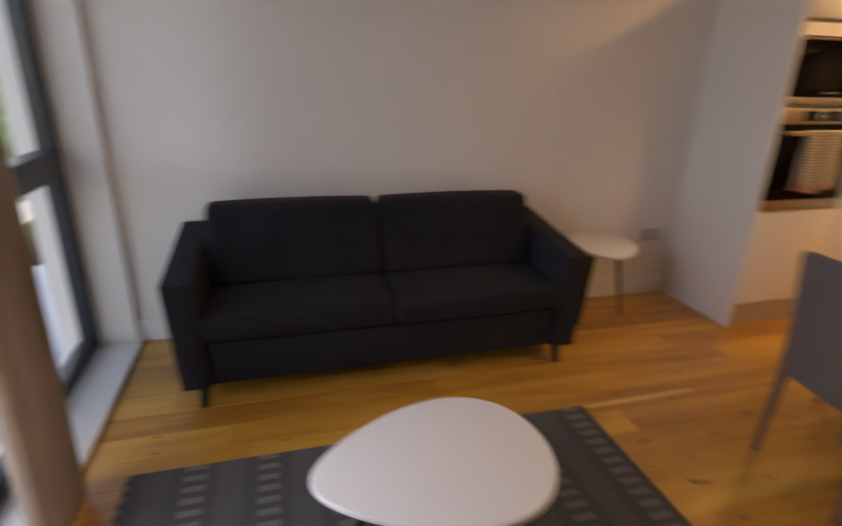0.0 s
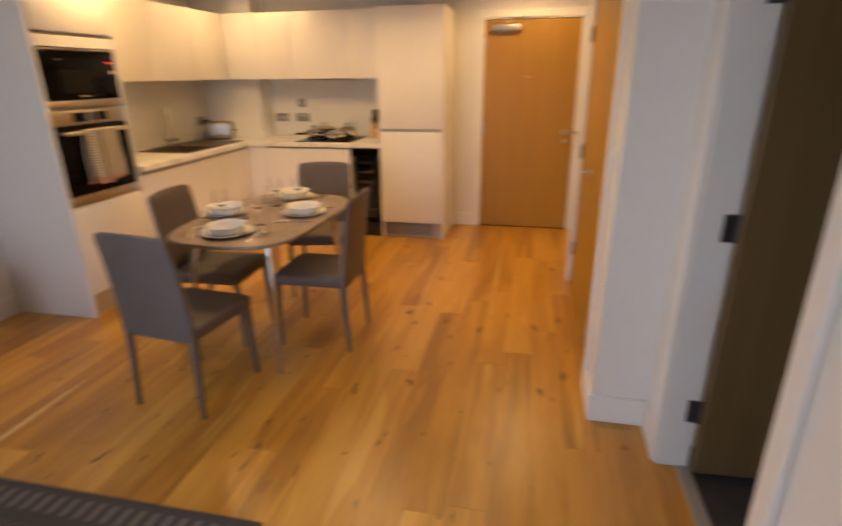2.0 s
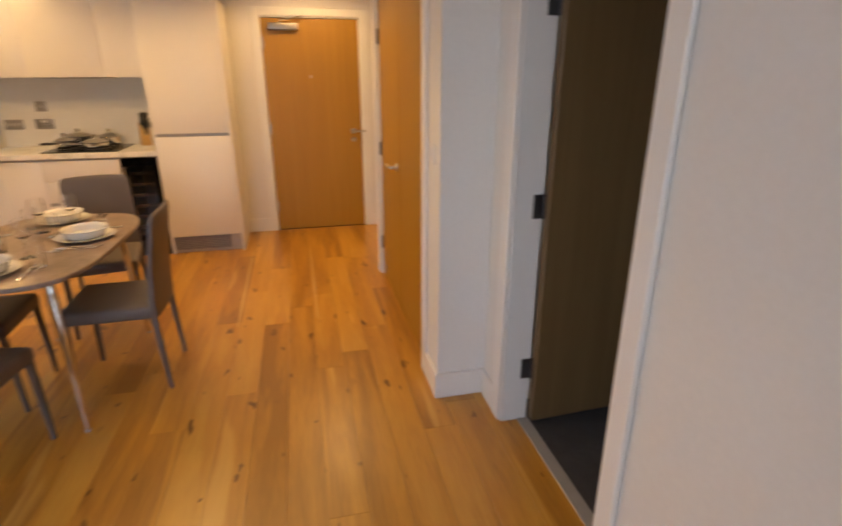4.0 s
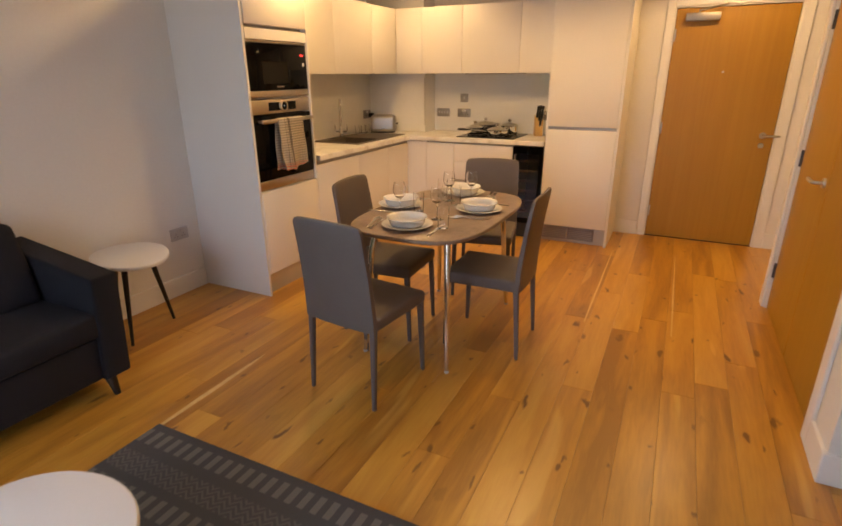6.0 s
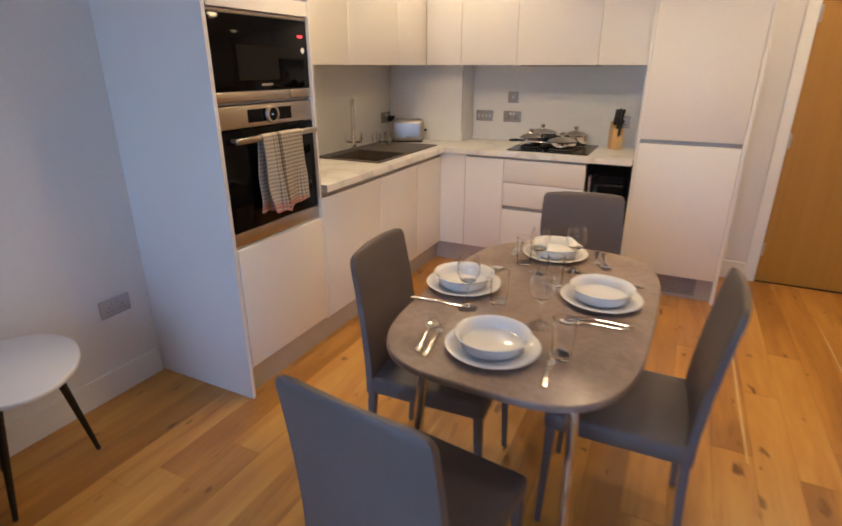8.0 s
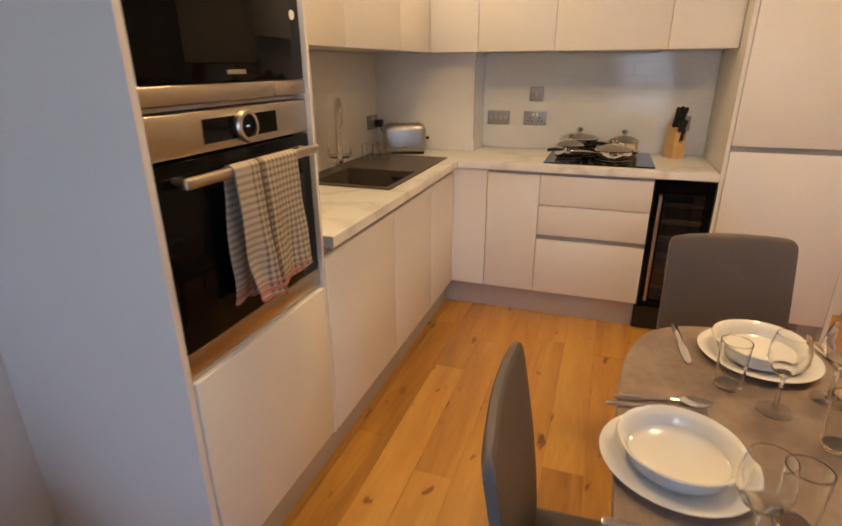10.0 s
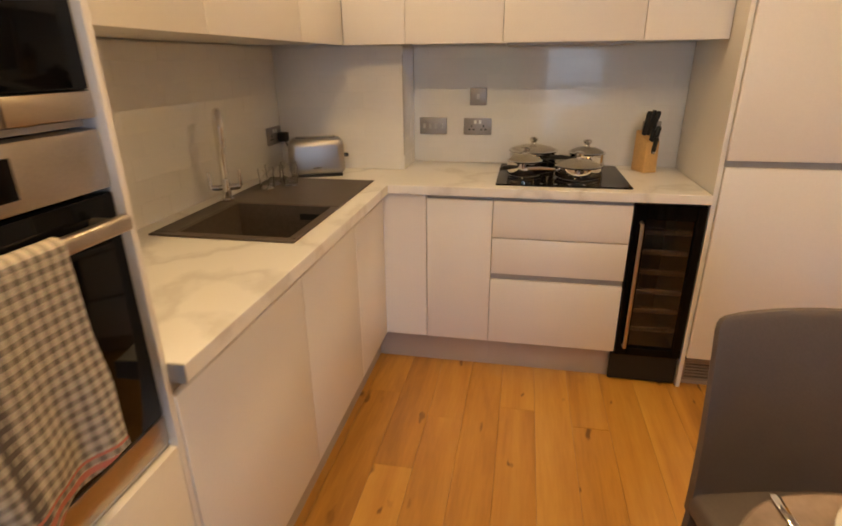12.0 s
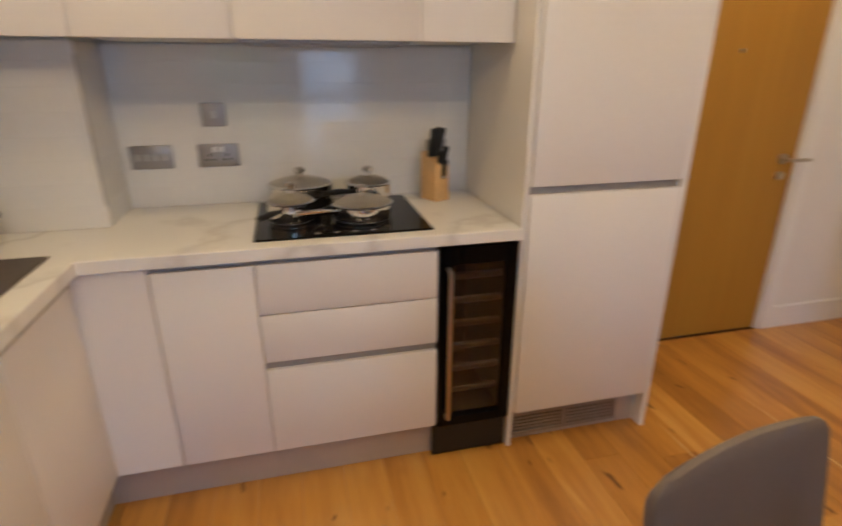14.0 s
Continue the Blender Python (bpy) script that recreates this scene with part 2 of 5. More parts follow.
def marble_material():
    m = bpy.data.materials.new("white_marble_laminate")
    m.use_nodes = True
    nt = m.node_tree
    L = nt.links.new
    b = nt.nodes["Principled BSDF"]
    b.inputs["Roughness"].default_value = 0.3
    pos = nt.nodes.new("ShaderNodeNewGeometry").outputs["Position"]
    warp = node(nt, "TexNoise", Scale=2.2, Detail=6.0)
    L(pos, warp.inputs["Vector"])
    bend = nt.nodes.new("ShaderNodeVectorMath")
    bend.operation = "MULTIPLY_ADD"
    bend.inputs[1].default_value = (1.1, 1.1, 1.1)
    L(warp.outputs["Color"], bend.inputs[0])
    L(pos, bend.inputs[2])
    wave = node(nt, "TexWave", Scale=1.15, Distortion=4.0, Detail=5.0)
    wave.bands_direction = "DIAGONAL"
    L(bend.outputs[0], wave.inputs["Vector"])
    ramp = nt.nodes.new("ShaderNodeValToRGB")
    e = ramp.color_ramp.elements
    e[0].position, e[0].color = 0.0, (0.70, 0.68, 0.66, 1)
    e[1].position, e[1].color = 0.05, (0.76, 0.75, 0.73, 1)
    k = e.new(0.28)
    k.color = (0.84, 0.83, 0.81, 1)
    L(wave.outputs["Fac"], ramp.inputs[0])
    L(ramp.outputs[0], b.inputs["Base Color"])
    return m


def concrete_material():
    m = material("grey_stone_effect_top", (0.285, 0.212, 0.172), 0.30, grain=[(6, 0.22), (50, 0.14)], bump=0.04, bump_scale=60)
    return m


MARBLE = marble_material()
TABLETOP = concrete_material()


def stripes_material(name, kind):
    """Woven cloths: the rug's bands of bars and chevrons, and the towel's checks."""
    m = bpy.data.materials.new(name)
    m.use_nodes = True
    nt = m.node_tree
    L = nt.links.new
    b = nt.nodes["Principled BSDF"]
    b.inputs["Roughness"].default_value = 0.95
    sep = nt.nodes.new("ShaderNodeSeparateXYZ")
    L(nt.nodes.new("ShaderNodeTexCoord").outputs["Object"], sep.inputs[0])

    def op(kind_, a, c, d=None):
        n = nt.nodes.new("ShaderNodeMath")
        n.operation = kind_
        for i, v in enumerate((a, c, d)):
            if v is None:
                continue
            if isinstance(v, (int, float)):
                n.inputs[i].default_value = v
            else:
                L(v, n.inputs[i])
        return n.outputs[0]

    x, y, z = sep.outputs
    if kind == "rug":
        # bands across x: bars in the wide bands, chevrons in the narrow ones
        band = op("FRACT", op("MULTIPLY", x, 1 / 0.27), 0.0)
        wide = op("GREATER_THAN", band, 0.36)
        bars = op("GREATER_THAN", op("FRACT", op("MULTIPLY", y, 1 / 0.058), 0.0), 0.5)
        zig = op("PINGPONG", y, 0.028)
        chev = op("GREATER_THAN", op("FRACT", op("MULTIPLY", op("ADD", zig, x), 1 / 0.026), 0.0), 0.55)
        inner = op("MULTIPLY", op("GREATER_THAN", band, 0.55), op("LESS_THAN", band, 0.85))
        pick = op("ADD", op("MULTIPLY", op("MULTIPLY", bars, inner), wide), op("MULTIPLY", op("MULTIPLY", chev, 0.5), op("SUBTRACT", 1.0, wide)))
        lo, hi = (0.066, 0.065, 0.066), (0.150, 0.142, 0.130)
    else:
        # x across the towel, z down it
        pitch = 0.0168
        across = op("LESS_THAN", op("FRACT", op("MULTIPLY", z, 1 / pitch), 0.0), 0.46)
        along = op("LESS_THAN", op("FRACT", op("MULTIPLY", x, 1 / pitch), 0.0), 0.46)
        checked = op("GREATER_THAN", x, -0.073)
        centre = op("LESS_THAN", op("ABSOLUTE", op("ADD", x, 0.026), 0.0), 0.0115)
        dark = op("ADD", op("MULTIPLY", across, 0.42), op("MULTIPLY", op("MULTIPLY", along, checked), 0.42))
        pick = op("SUBTRACT", op("SUBTRACT", 1.0, dark), op("MULTIPLY", centre, 0.55))
        pick = op("MAXIMUM", pick, 0.0)
        lo, hi = (0.085, 0.070, 0.062), (0.50, 0.44, 0.36)
    mx = nt.nodes.new("ShaderNodeMix")
    mx.data_type = "RGBA"
    mx.inputs[6].default_value, mx.inputs[7].default_value = (*lo, 1), (*hi, 1)
    L(pick, mx.inputs[0])
    col = mx.outputs[2]
    if kind == "towel":
        red = op("MULTIPLY", op("LESS_THAN", z, -0.290), op("GREATER_THAN", op("FRACT", op("MULTIPLY", z, 1 / 0.019), 0.0), 0.5))
        mr = nt.nodes.new("ShaderNodeMix")
        mr.data_type = "RGBA"
        L(red, mr.inputs[0])
        L(col, mr.inputs[6])
        mr.inputs[7].default_value = (0.46, 0.15, 0.11, 1)
        col = mr.outputs[2]
    n = node(nt, "TexNoise", Scale=420.0, Detail=3.0)
    L(nt.nodes.new("ShaderNodeTexCoord").outputs["Object"], n.inputs["Vector"])
    v = nt.nodes.new("ShaderNodeMix")
    v.data_type, v.blend_type = "RGBA", "OVERLAY"
    v.inputs[0].default_value = 0.35
    L(col, v.inputs[6])
    L(n.outputs["Color"], v.inputs[7])
    L(v.outputs[2], b.inputs["Base Color"])
    bp = node(nt, "Bump", Strength=0.5, Distance=0.004)
    L(n.outputs["Fac"], bp.inputs["Height"])
    L(bp.outputs[0], b.inputs["Normal"])
    return m


RUGWEAVE = stripes_material("grey_patterned_weave", "rug")
TOWELCLOTH = stripes_material("checked_cotton", "towel")


# ---- mesh helpers ----
def box(bm, x0, x1, y0, y1, z0, z1, bevel=0.0, segments=2):
    r = bmesh.ops.create_cube(bm, size=1)
    bmesh.ops.scale(bm, vec=(x1 - x0, y1 - y0, z1 - z0), verts=r["verts"])
    bmesh.ops.translate(bm, vec=((x0 + x1) / 2, (y0 + y1) / 2, (z0 + z1) / 2), verts=r["verts"])
    if bevel:
        edges = list({e for v in r["verts"] for e in v.link_edges})
        bmesh.ops.bevel(bm, geom=edges, offset=bevel, segments=segments, affect="EDGES", profile=0.5)
    return bm


def boxes(*specs, bevel=0.0, segments=2):
    bm = bmesh.new()
    for s in specs:
        box(bm, *s, bevel=bevel, segments=segments)
    return bm


def rod(bm, a, b, r0, r1=None, n=16):
    """A tapered round bar from a to b."""
    a, b = Vector(a), Vector(b)
    r1 = r0 if r1 is None else r1
    q = (b - a).to_track_quat("Z", "Y").to_matrix().to_4x4()
    bmesh.ops.create_cone(bm, cap_ends=True, segments=n, radius1=r0, radius2=r1, depth=(b - a).length, matrix=Matrix.Translation((a + b) / 2) @ q)
    return bm


def tube(points, r, n=12, cap=True):
    """A round tube through points (r: one radius or one for each point)."""
    bm = bmesh.new()
    pts = [Vector(p) for p in points]
    rs = r if isinstance(r, (list, tuple)) else [r] * len(pts)
    rings, side = [], None
    for i, p in enumerate(pts):
        d = (pts[min(i + 1, len(pts) - 1)] - pts[max(i - 1, 0)]).normalized()
        if side is None:
            side = d.orthogonal().normalized()
        side = (side - d * side.dot(d)).normalized()
        up = d.cross(side)
        rings.append([bm.verts.new(p + rs[i] * (math.cos(2 * math.pi * k / n) * side + math.sin(2 * math.pi * k / n) * up)) for k in range(n)])
    for a, b in zip(rings, rings[1:]):
        for k in range(n):
            bm.faces.new((a[k], a[(k + 1) % n], b[(k + 1) % n], b[k]))
    if cap:
        bm.faces.new(rings[0][::-1])
        bm.faces.new(rings[-1])
    bmesh.ops.recalc_face_normals(bm, faces=bm.faces)
    return bm


def lathe(profile, n=32, centre=(0, 0, 0)):
    """A turned body from (radius, height) pairs, open or closed at the axis."""
    bm = bmesh.new()
    rings = []
    for r, z in profile:
        if r < 1e-6:
            rings.append([bm.verts.new((centre[0], centre[1], centre[2] + z))])
        else:
            rings.append([bm.verts.new((centre[0] + r * math.cos(2 * math.pi * k / n), centre[1] + r * math.sin(2 * math.pi * k / n), centre[2] + z)) for k in range(n)])
    for a, b in zip(rings, rings[1:]):
        for k in range(n):
            j = (k + 1) % n
            if len(a) == 1 and len(b) > 1:
                bm.faces.new((a[0], b[j], b[k]))
            elif len(b) == 1 and len(a) > 1:
                bm.faces.new((a[k], a[j], b[0]))
            elif len(a) > 1:
                bm.faces.new((a[k], a[j], b[j], b[k]))
    bmesh.ops.recalc_face_normals(bm, faces=bm.faces)
    return bm


def slab(outline, z0, z1, bevel=0.0, segments=2):
    """A flat body with the given outline."""
    bm = bmesh.new()
    low = [bm.verts.new((x, y, z0)) for x, y in outline]
    f = bm.faces.new(low)
    r = bmesh.ops.extrude_face_region(bm, geom=[f])
    bmesh.ops.translate(bm, vec=(0, 0, z1 - z0), verts=[v for v in r["geom"] if isinstance(v, bmesh.types.BMVert)])
    bmesh.ops.recalc_face_normals(bm, faces=bm.faces)
    if bevel:
        rim = [e for e in bm.edges if abs(e.verts[0].co.z - e.verts[1].co.z) < 1e-6]
        bmesh.ops.bevel(bm, geom=rim, offset=bevel, segments=segments, affect="EDGES", profile=0.5)
    return bm


def mesh_of(name, bm, mat, smooth=True):
    me = bpy.data.meshes.new(name)
    if smooth:
        for f in bm.faces:
            f.smooth = True
        for e in bm.edges:
            if len(e.link_faces) == 2 and e.calc_face_angle(0) > radians(35):
                e.smooth = False
    bm.to_mesh(me)
    bm.free()
    me.materials.append(mat)
    return me


def part(name, bm, mat, parent, label=""):
    ob = new(name, mesh_of(name, bm, mat))
    ob.parent = parent
    if label:
        ob["label"] = label
    return ob


def thing(name, label, category, m=None, group=""):
    ob = new(name)
    ob.empty_display_size = 0.05
    ob.matrix_world = m if m is not None else Matrix()
    return tagged(ob, label, category, group)


def single(name, bm, mat, label, category, m=None, group=""):
    """A thing of one mesh."""
    ob = new(name, mesh_of(name, bm, mat))
    if m is not None:
        ob.matrix_world = m
    return tagged(ob, label, category, group)


def structure(name, bm, mat, label="", category="wall"):
    return tagged(new(name, mesh_of(name, bm, mat, smooth=False)), label, category, kind="structure")


# ---- the shell ----
NORTH, EAST, SOUTH, WEST = 3.80, 6.46, -0.21, 0.21
DOOR_H = 2.02
structure("wall_north", boxes((-0.16, 6.61, NORTH, 3.95, 0, CEIL)), PAINT, "plain white painted wall behind the sofa and sink")
structure("wall_west", boxes((-0.16, WEST, 3.74, NORTH, 0, CEIL), (-0.16, WEST, -0.33, 1.36, 0, CEIL), (-0.16, WEST, 1.36, 3.74, 2.30, CEIL), (-0.16, WEST, 1.36, 3.74, -0.02, 0.0)), PAINT, "white painted wall round the tall window")
structure("wall_south", boxes((WEST, 2.15, -0.33, SOUTH, 0, CEIL), (2.99, 3.22, -0.33, SOUTH, 0, CEIL), (2.15, 2.99, -0.33, SOUTH, DOOR_H + 0.03, CEIL)), PAINT, "white painted wall with the bedroom doorway")
structure("wall_closet", boxes((3.22, 3.49, -0.33, 0.03, 0, CEIL)), PAINT, "white painted wall beside the cupboard doors")
structure("wall_closet_end", boxes((5.01, 5.07, -0.33, 0.03, 0, CEIL)), PAINT, "narrow white wall end by the hall")
structure("wall_closet_lintel", boxes((3.49, 5.01, -0.33, 0.03, DOOR_H + 0.03, CEIL)), PAINT, "white wall over the cupboard doors")
structure("wall_closet_lining", boxes((3.49, 5.01, -0.33, -0.06, 0, DOOR_H + 0.03)), PAINT, "plain lining behind the cupboard doors")
structure("wall_cupboard_back", boxes((3.10, 5.07, -1.0, -0.33, 0, CEIL)), PAINT, "plain wall closing the cupboard")
structure("wall_hall", boxes((5.07, 6.46, -1.15, -1.0, 0, CEIL)), PAINT, "white painted wall of the entrance hall")
structure("wall_east", boxes((EAST, 6.61, 0.90, NORTH, 0, CEIL), (EAST, 6.61, -1.15, -0.05, 0, CEIL), (EAST, 6.61, -0.05, 0.90, DOOR_H + 0.02, CEIL), (6.56, 6.61, -0.05, 0.90, 0, DOOR_H + 0.02)), PAINT, "white painted wall with the entrance door")
structure("wall_pier", boxes((6.20, EAST, 3.145, NORTH, 0.92, CEIL)), PAINT, "boxed-in pier in the kitchen corner")
structure("wall_bedroom", boxes((0.5, 0.62, -2.9, -0.33, 0, CEIL), (0.62, 3.10, -3.0, -2.9, 0, CEIL), (3.10, 3.2, -2.9, -1.0, 0, CEIL)), PAINT, "plain bedroom walls")
structure("ceiling", boxes((-0.16, 6.61, -3.0, 3.95, CEIL, CEIL + 0.12)), CEILING_PAINT, "flat white ceiling", "ceiling")
floor = structure("floor", boxes((-0.16, 6.61, -1.15, 3.95, -0.12, -0.012)), SUBFLOOR, "oak plank floor, knotty and oiled", "floor")
structure("floor_bedroom", boxes((0.5, 3.2, -3.0, -0.30, -0.011, 0.002)), CARPET, "dark grey carpet in the bedroom", "floor")

SKIRT = 0.135


def skirting(name, *runs):
    bm = bmesh.new()
    for s in runs:
        box(bm, *s, 0.0, SKIRT, bevel=0.003, segments=1)
    return structure(name, bm, TRIM, "white painted skirting board", "skirting")


skirting("baseboard_north", (WEST, 3.70, NORTH - 0.016, NORTH))
skirting("baseboard_south", (WEST, 2.08, SOUTH, SOUTH + 0.016), (3.06, 3.22, SOUTH, SOUTH + 0.016))
skirting("baseboard_closet", (3.204, 3.22, SOUTH, 0.046), (3.22, 3.43, 0.03, 0.046), (5.072, 5.088, -1.0, 0.046))
skirting("baseboard_east", (EAST - 0.016, EAST, 0.955, 1.165), (EAST - 0.016, EAST, -1.0, -0.105))
skirting("baseboard_hall", (5.09, EAST - 0.02, -1.0, -0.984))
skirting("baseboard_west", (WEST, WEST + 0.016, SOUTH + 0.02, 1.36))


# ---- window ----
def build_window():
    w = tagged(new("window_1"), "tall anthracite framed window with a low transom", "window", kind="structure")
    y0, y1, z0, z1, x0, x1 = 1.36, 3.74, 0.03, 2.30, -0.045, 0.03
    part("window_frame", boxes((x0, x1, y1 - 0.075, y1, z0, z1), (x0, x1, y0, y0 + 0.075, z0, z1), (x0, x1, y0 + 0.075, y1 - 0.075, z0, z0 + 0.075), (x0, x1, y0 + 0.075, y1 - 0.075, z1 - 0.075, z1), (x0, x1, 2.50, 2.58, z0 + 0.075, z1 - 0.075), bevel=0.006), FRAME, w)
    part("transom", boxes((x0 - 0.01, x1 + 0.02, 2.58, y1 - 0.075, 0.975, 1.10), (x0 - 0.01, x1 + 0.02, y0 + 0.075, 2.50, 0.975, 1.10), bevel=0.01), FRAME, w)
    for a, b in ((2.58, y1 - 0.075), (y0 + 0.075, 2.50)):
        for c, d in ((z0 + 0.075, 0.975), (1.10, z1 - 0.075)):
            p = part("pane", boxes((-0.012, -0.006, a, b, c, d)), PANE, w)
            p.visible_shadow = False
    part("window_sill", boxes((0.0302, WEST + 0.02, y0, y1, 0.0, 0.03), bevel=0.006), TRIM, w, "white painted floor-level sill")
    return w


build_window()


def curtain_mesh():
    bm = bmesh.new()
    n, h = 60, 10
    rows = []
    for j in range(h + 1):
        z = 0.02 + (2.28 - 0.02) * j / h
        rows.append([bm.verts.new((0.265 + 0.03 * math.sin(i * 0.95 + 0.15 * j), 2.25 + (2.60 - 2.25) * i / n, z)) for i in range(n + 1)])
    for a, b in zip(rows, rows[1:]):
        for i in range(n):
            bm.faces.new((a[i], a[i + 1], b[i + 1], b[i]))
    bmesh.ops.solidify(bm, geom=bm.faces[:], thickness=0.006)
    return bm


curtain = thing("curtain", "brown full-length curtain hanging at the window", "curtain")
part("drape", curtain_mesh(), CURTAIN, curtain)
part("pole", rod(bmesh.new(), (0.265, 1.2, 2.32), (0.265, 3.76, 2.32), 0.014), DARKWOOD, curtain)
for by in (1.30, 3.68):
    part("bracket", boxes((0.20, 0.27, by, by + 0.02, 2.305, 2.335)), DARKWOOD, curtain)


# ---- outside ----
def grass_bank():
    m = material("foliage_bank", (0.11, 0.17, 0.08), 0.95, grain=[(0.5, 0.35), (4, 0.5)], bump=0.8, bump_scale=6)
    bm = bmesh.new()
    n, k = 50, 150
    rows = []
    for j in range(n + 1):
        for_row = []
        for i in range(k + 1):
            x, y = -7 - 26 * j / n, -30 + 150 * i / k
            p = Vector((x, y, 1.0))
            z = -3.0 + 9.0 * (j / n) ** 0.9 + 0.9 * noise.noise(p * 0.35) + 0.7 * noise.noise(p * 1.1)
            for_row.append(bm.verts.new((x, y, z)))
        rows.append(for_row)
    for a, b in zip(rows, rows[1:]):
        for i in range(k):
            bm.faces.new((a[i], a[i + 1], b[i + 1], b[i]))
    return structure("backdrop_bank", bm, m, "green planted bank outside the window", "hillside")


grass_bank()
structure("ground", boxes((-400, -7, -400, 400, -3.4, -3.05)), PAVING, "ground outside", "ground")
structure("terrace", boxes((-2.2, -0.18, 0.5, 5.5, -0.25, -0.08)), PAVING, "pale paved balcony outside the window", "balcony")
rail = thing("balcony_rail", "pale metal balcony railing with clear glass", "railing", Matrix.Translation((-2.1, 3.0, -0.08)))
part("top_rail", boxes((-0.03, 0.03, -2.4, 2.4, 1.05, 1.10), bevel=0.01), FRAME, rail)
for k in range(5):
    part("post", boxes((-0.02, 0.02, -2.4 + 1.19 * k, -2.36 + 1.19 * k, 0, 1.05)), FRAME, rail)


# ---- doors ----
def lever(parent, y_side, m):
    """A lever on a round rose: built along local x, standing off along local -y."""
    bm = lathe([(0.0, 0.012), (0.024, 0.012), (0.026, 0.008), (0.026, 0.0), (0.0, 0.0)], 24)
    bmesh.ops.transform(bm, matrix=pose(0, 0, 0, 90, 0, 0), verts=bm.verts)
    rose = part("handle_rose", bm, NICKEL, parent, "satin nickel rose")
    rose.matrix_basis = m
    t = part("lever", tube([(0, -0.01, 0), (0, -0.045, 0), (0.004 * y_side, -0.052, 0), (0.03 * y_side, -0.055, 0), (0.12 * y_side, -0.052, 0)], 0.0095), NICKEL, parent, "satin nickel lever handle")
    t.matrix_basis = m
    return t


def hinge(parent, m, mat):
    bm = boxes((-0.016, 0.016, -0.004, 0.003, -0.05, 0.05), bevel=0.002, segments=1)
    rod(bm, (0, -0.006, -0.05), (0, -0.006, 0.05), 0.006, n=10)
    h = part("hinge", bm, mat, parent)
    h.matrix_basis = m


def entrance_door():
    d = tagged(new("door_1"), "closed oak veneer entrance door with an overhead closer", "door", kind="structure")
    y0, y1 = -0.015, 0.875
    part("door_leaf", boxes((EAST + 0.012, EAST + 0.056, y0, y1, 0.006, DOOR_H - 0.012), bevel=0.003, segments=1), DOORWOOD, d, "oak veneer door leaf")
    part("door_frame", boxes((EAST - 0.002, 6.56, y1 + 0.003, 0.90, 0, DOOR_H + 0.02), (EAST - 0.002, 6.56, -0.05, y0 - 0.003, 0, DOOR_H + 0.02), (EAST - 0.002, 6.56, y0 - 0.003, y1 + 0.003, DOOR_H - 0.008, DOOR_H + 0.02)), TRIM, d)
    part("architrave", boxes((EAST - 0.018, EAST - 0.0025, 0.888, 0.955, 0, DOOR_H + 0.075), (EAST - 0.018, EAST - 0.0025, -0.105, -0.028, 0, DOOR_H + 0.075), (EAST - 0.018, EAST - 0.0025, -0.028, 0.888, DOOR_H + 0.004, DOOR_H + 0.075), bevel=0.004, segments=1), TRIM, d, "white painted architrave")
    lever(d, 1, pose(EAST + 0.012, 0.065, 0.985, 0, 0, 90 + 180) )
    bm = lathe([(0.0, 0.014), (0.020, 0.014), (0.022, 0.0), (0.0, 0.0)], 20)
    bmesh.ops.transform(bm, matrix=pose(EAST + 0.012, 0.065, 0.90, 0, -90, 0), verts=bm.verts)
    part("thumbturn", bm, NICKEL, d, "satin nickel thumbturn lock")
    bm = lathe([(0.0, 0.006), (0.008, 0.006), (0.010, 0.0), (0.0, 0.0)], 16)
    bmesh.ops.transform(bm, matrix=pose(EAST + 0.012, 0.45, 1.50, 0, -90, 0), verts=bm.verts)
    part("peephole", bm, NICKEL, d)
    c = part("door_closer", boxes((EAST - 0.048, EAST + 0.012, 0.54, 0.80, 1.905, 1.965), bevel=0.006), SOCKETGREY, d, "silver overhead door closer")
    part("closer_arm", tube([(EAST - 0.02, 0.70, 1.966), (EAST - 0.03, 0.70, 1.985), (EAST - 0.10, 0.62, 1.992), (EAST - 0.03, 0.52, 2.02), (EAST - 0.016, 0.50, 2.03)], 0.007, 8), NICKEL, c)
    for z in (0.25, 1.02, 1.80):
        hinge(d, pose(EAST + 0.008, y1 + 0.001, z, 0, 0, -90), NICKEL)


entrance_door()


def cupboard_doors():
    d = tagged(new("door_2"), "closed pair of oak veneer cupboard doors", "door", kind="structure")
    xs = ((3.535, 4.262), (4.266, 4.985))
    for x0, x1 in xs:
        part("door_leaf", boxes((x0, x1, -0.03, 0.012, 0.008, DOOR_H - 0.006), bevel=0.003, segments=1), DOORWOOD, d, "oak veneer door leaf")
    part("door_frame", boxes((3.49, 3.531, -0.06, 0.028, 0, DOOR_H + 0.03), (4.989, 5.01, -0.06, 0.028, 0, DOOR_H + 0.03), (3.531, 4.989, -0.06, 0.028, DOOR_H, DOOR_H + 0.03)), TRIM, d)
    part("architrave", boxes((3.43, 3.518, 0.0305, 0.046, 0, DOOR_H + 0.08), (4.998, 5.066, 0.0305, 0.046, 0, DOOR_H + 0.08), (3.518, 4.998, 0.0305, 0.046, DOOR_H + 0.012, DOOR_H + 0.08), bevel=0.004, segments=1), TRIM, d, "white painted architrave")
    lever(d, -1, pose(4.335, 0.012, 0.965, 0, 0, 180))
    for z in (0.27, 1.0, 1.77):
        hinge(d, pose(4.987, 0.014, z, 0, 0, 180), DARKMETAL)


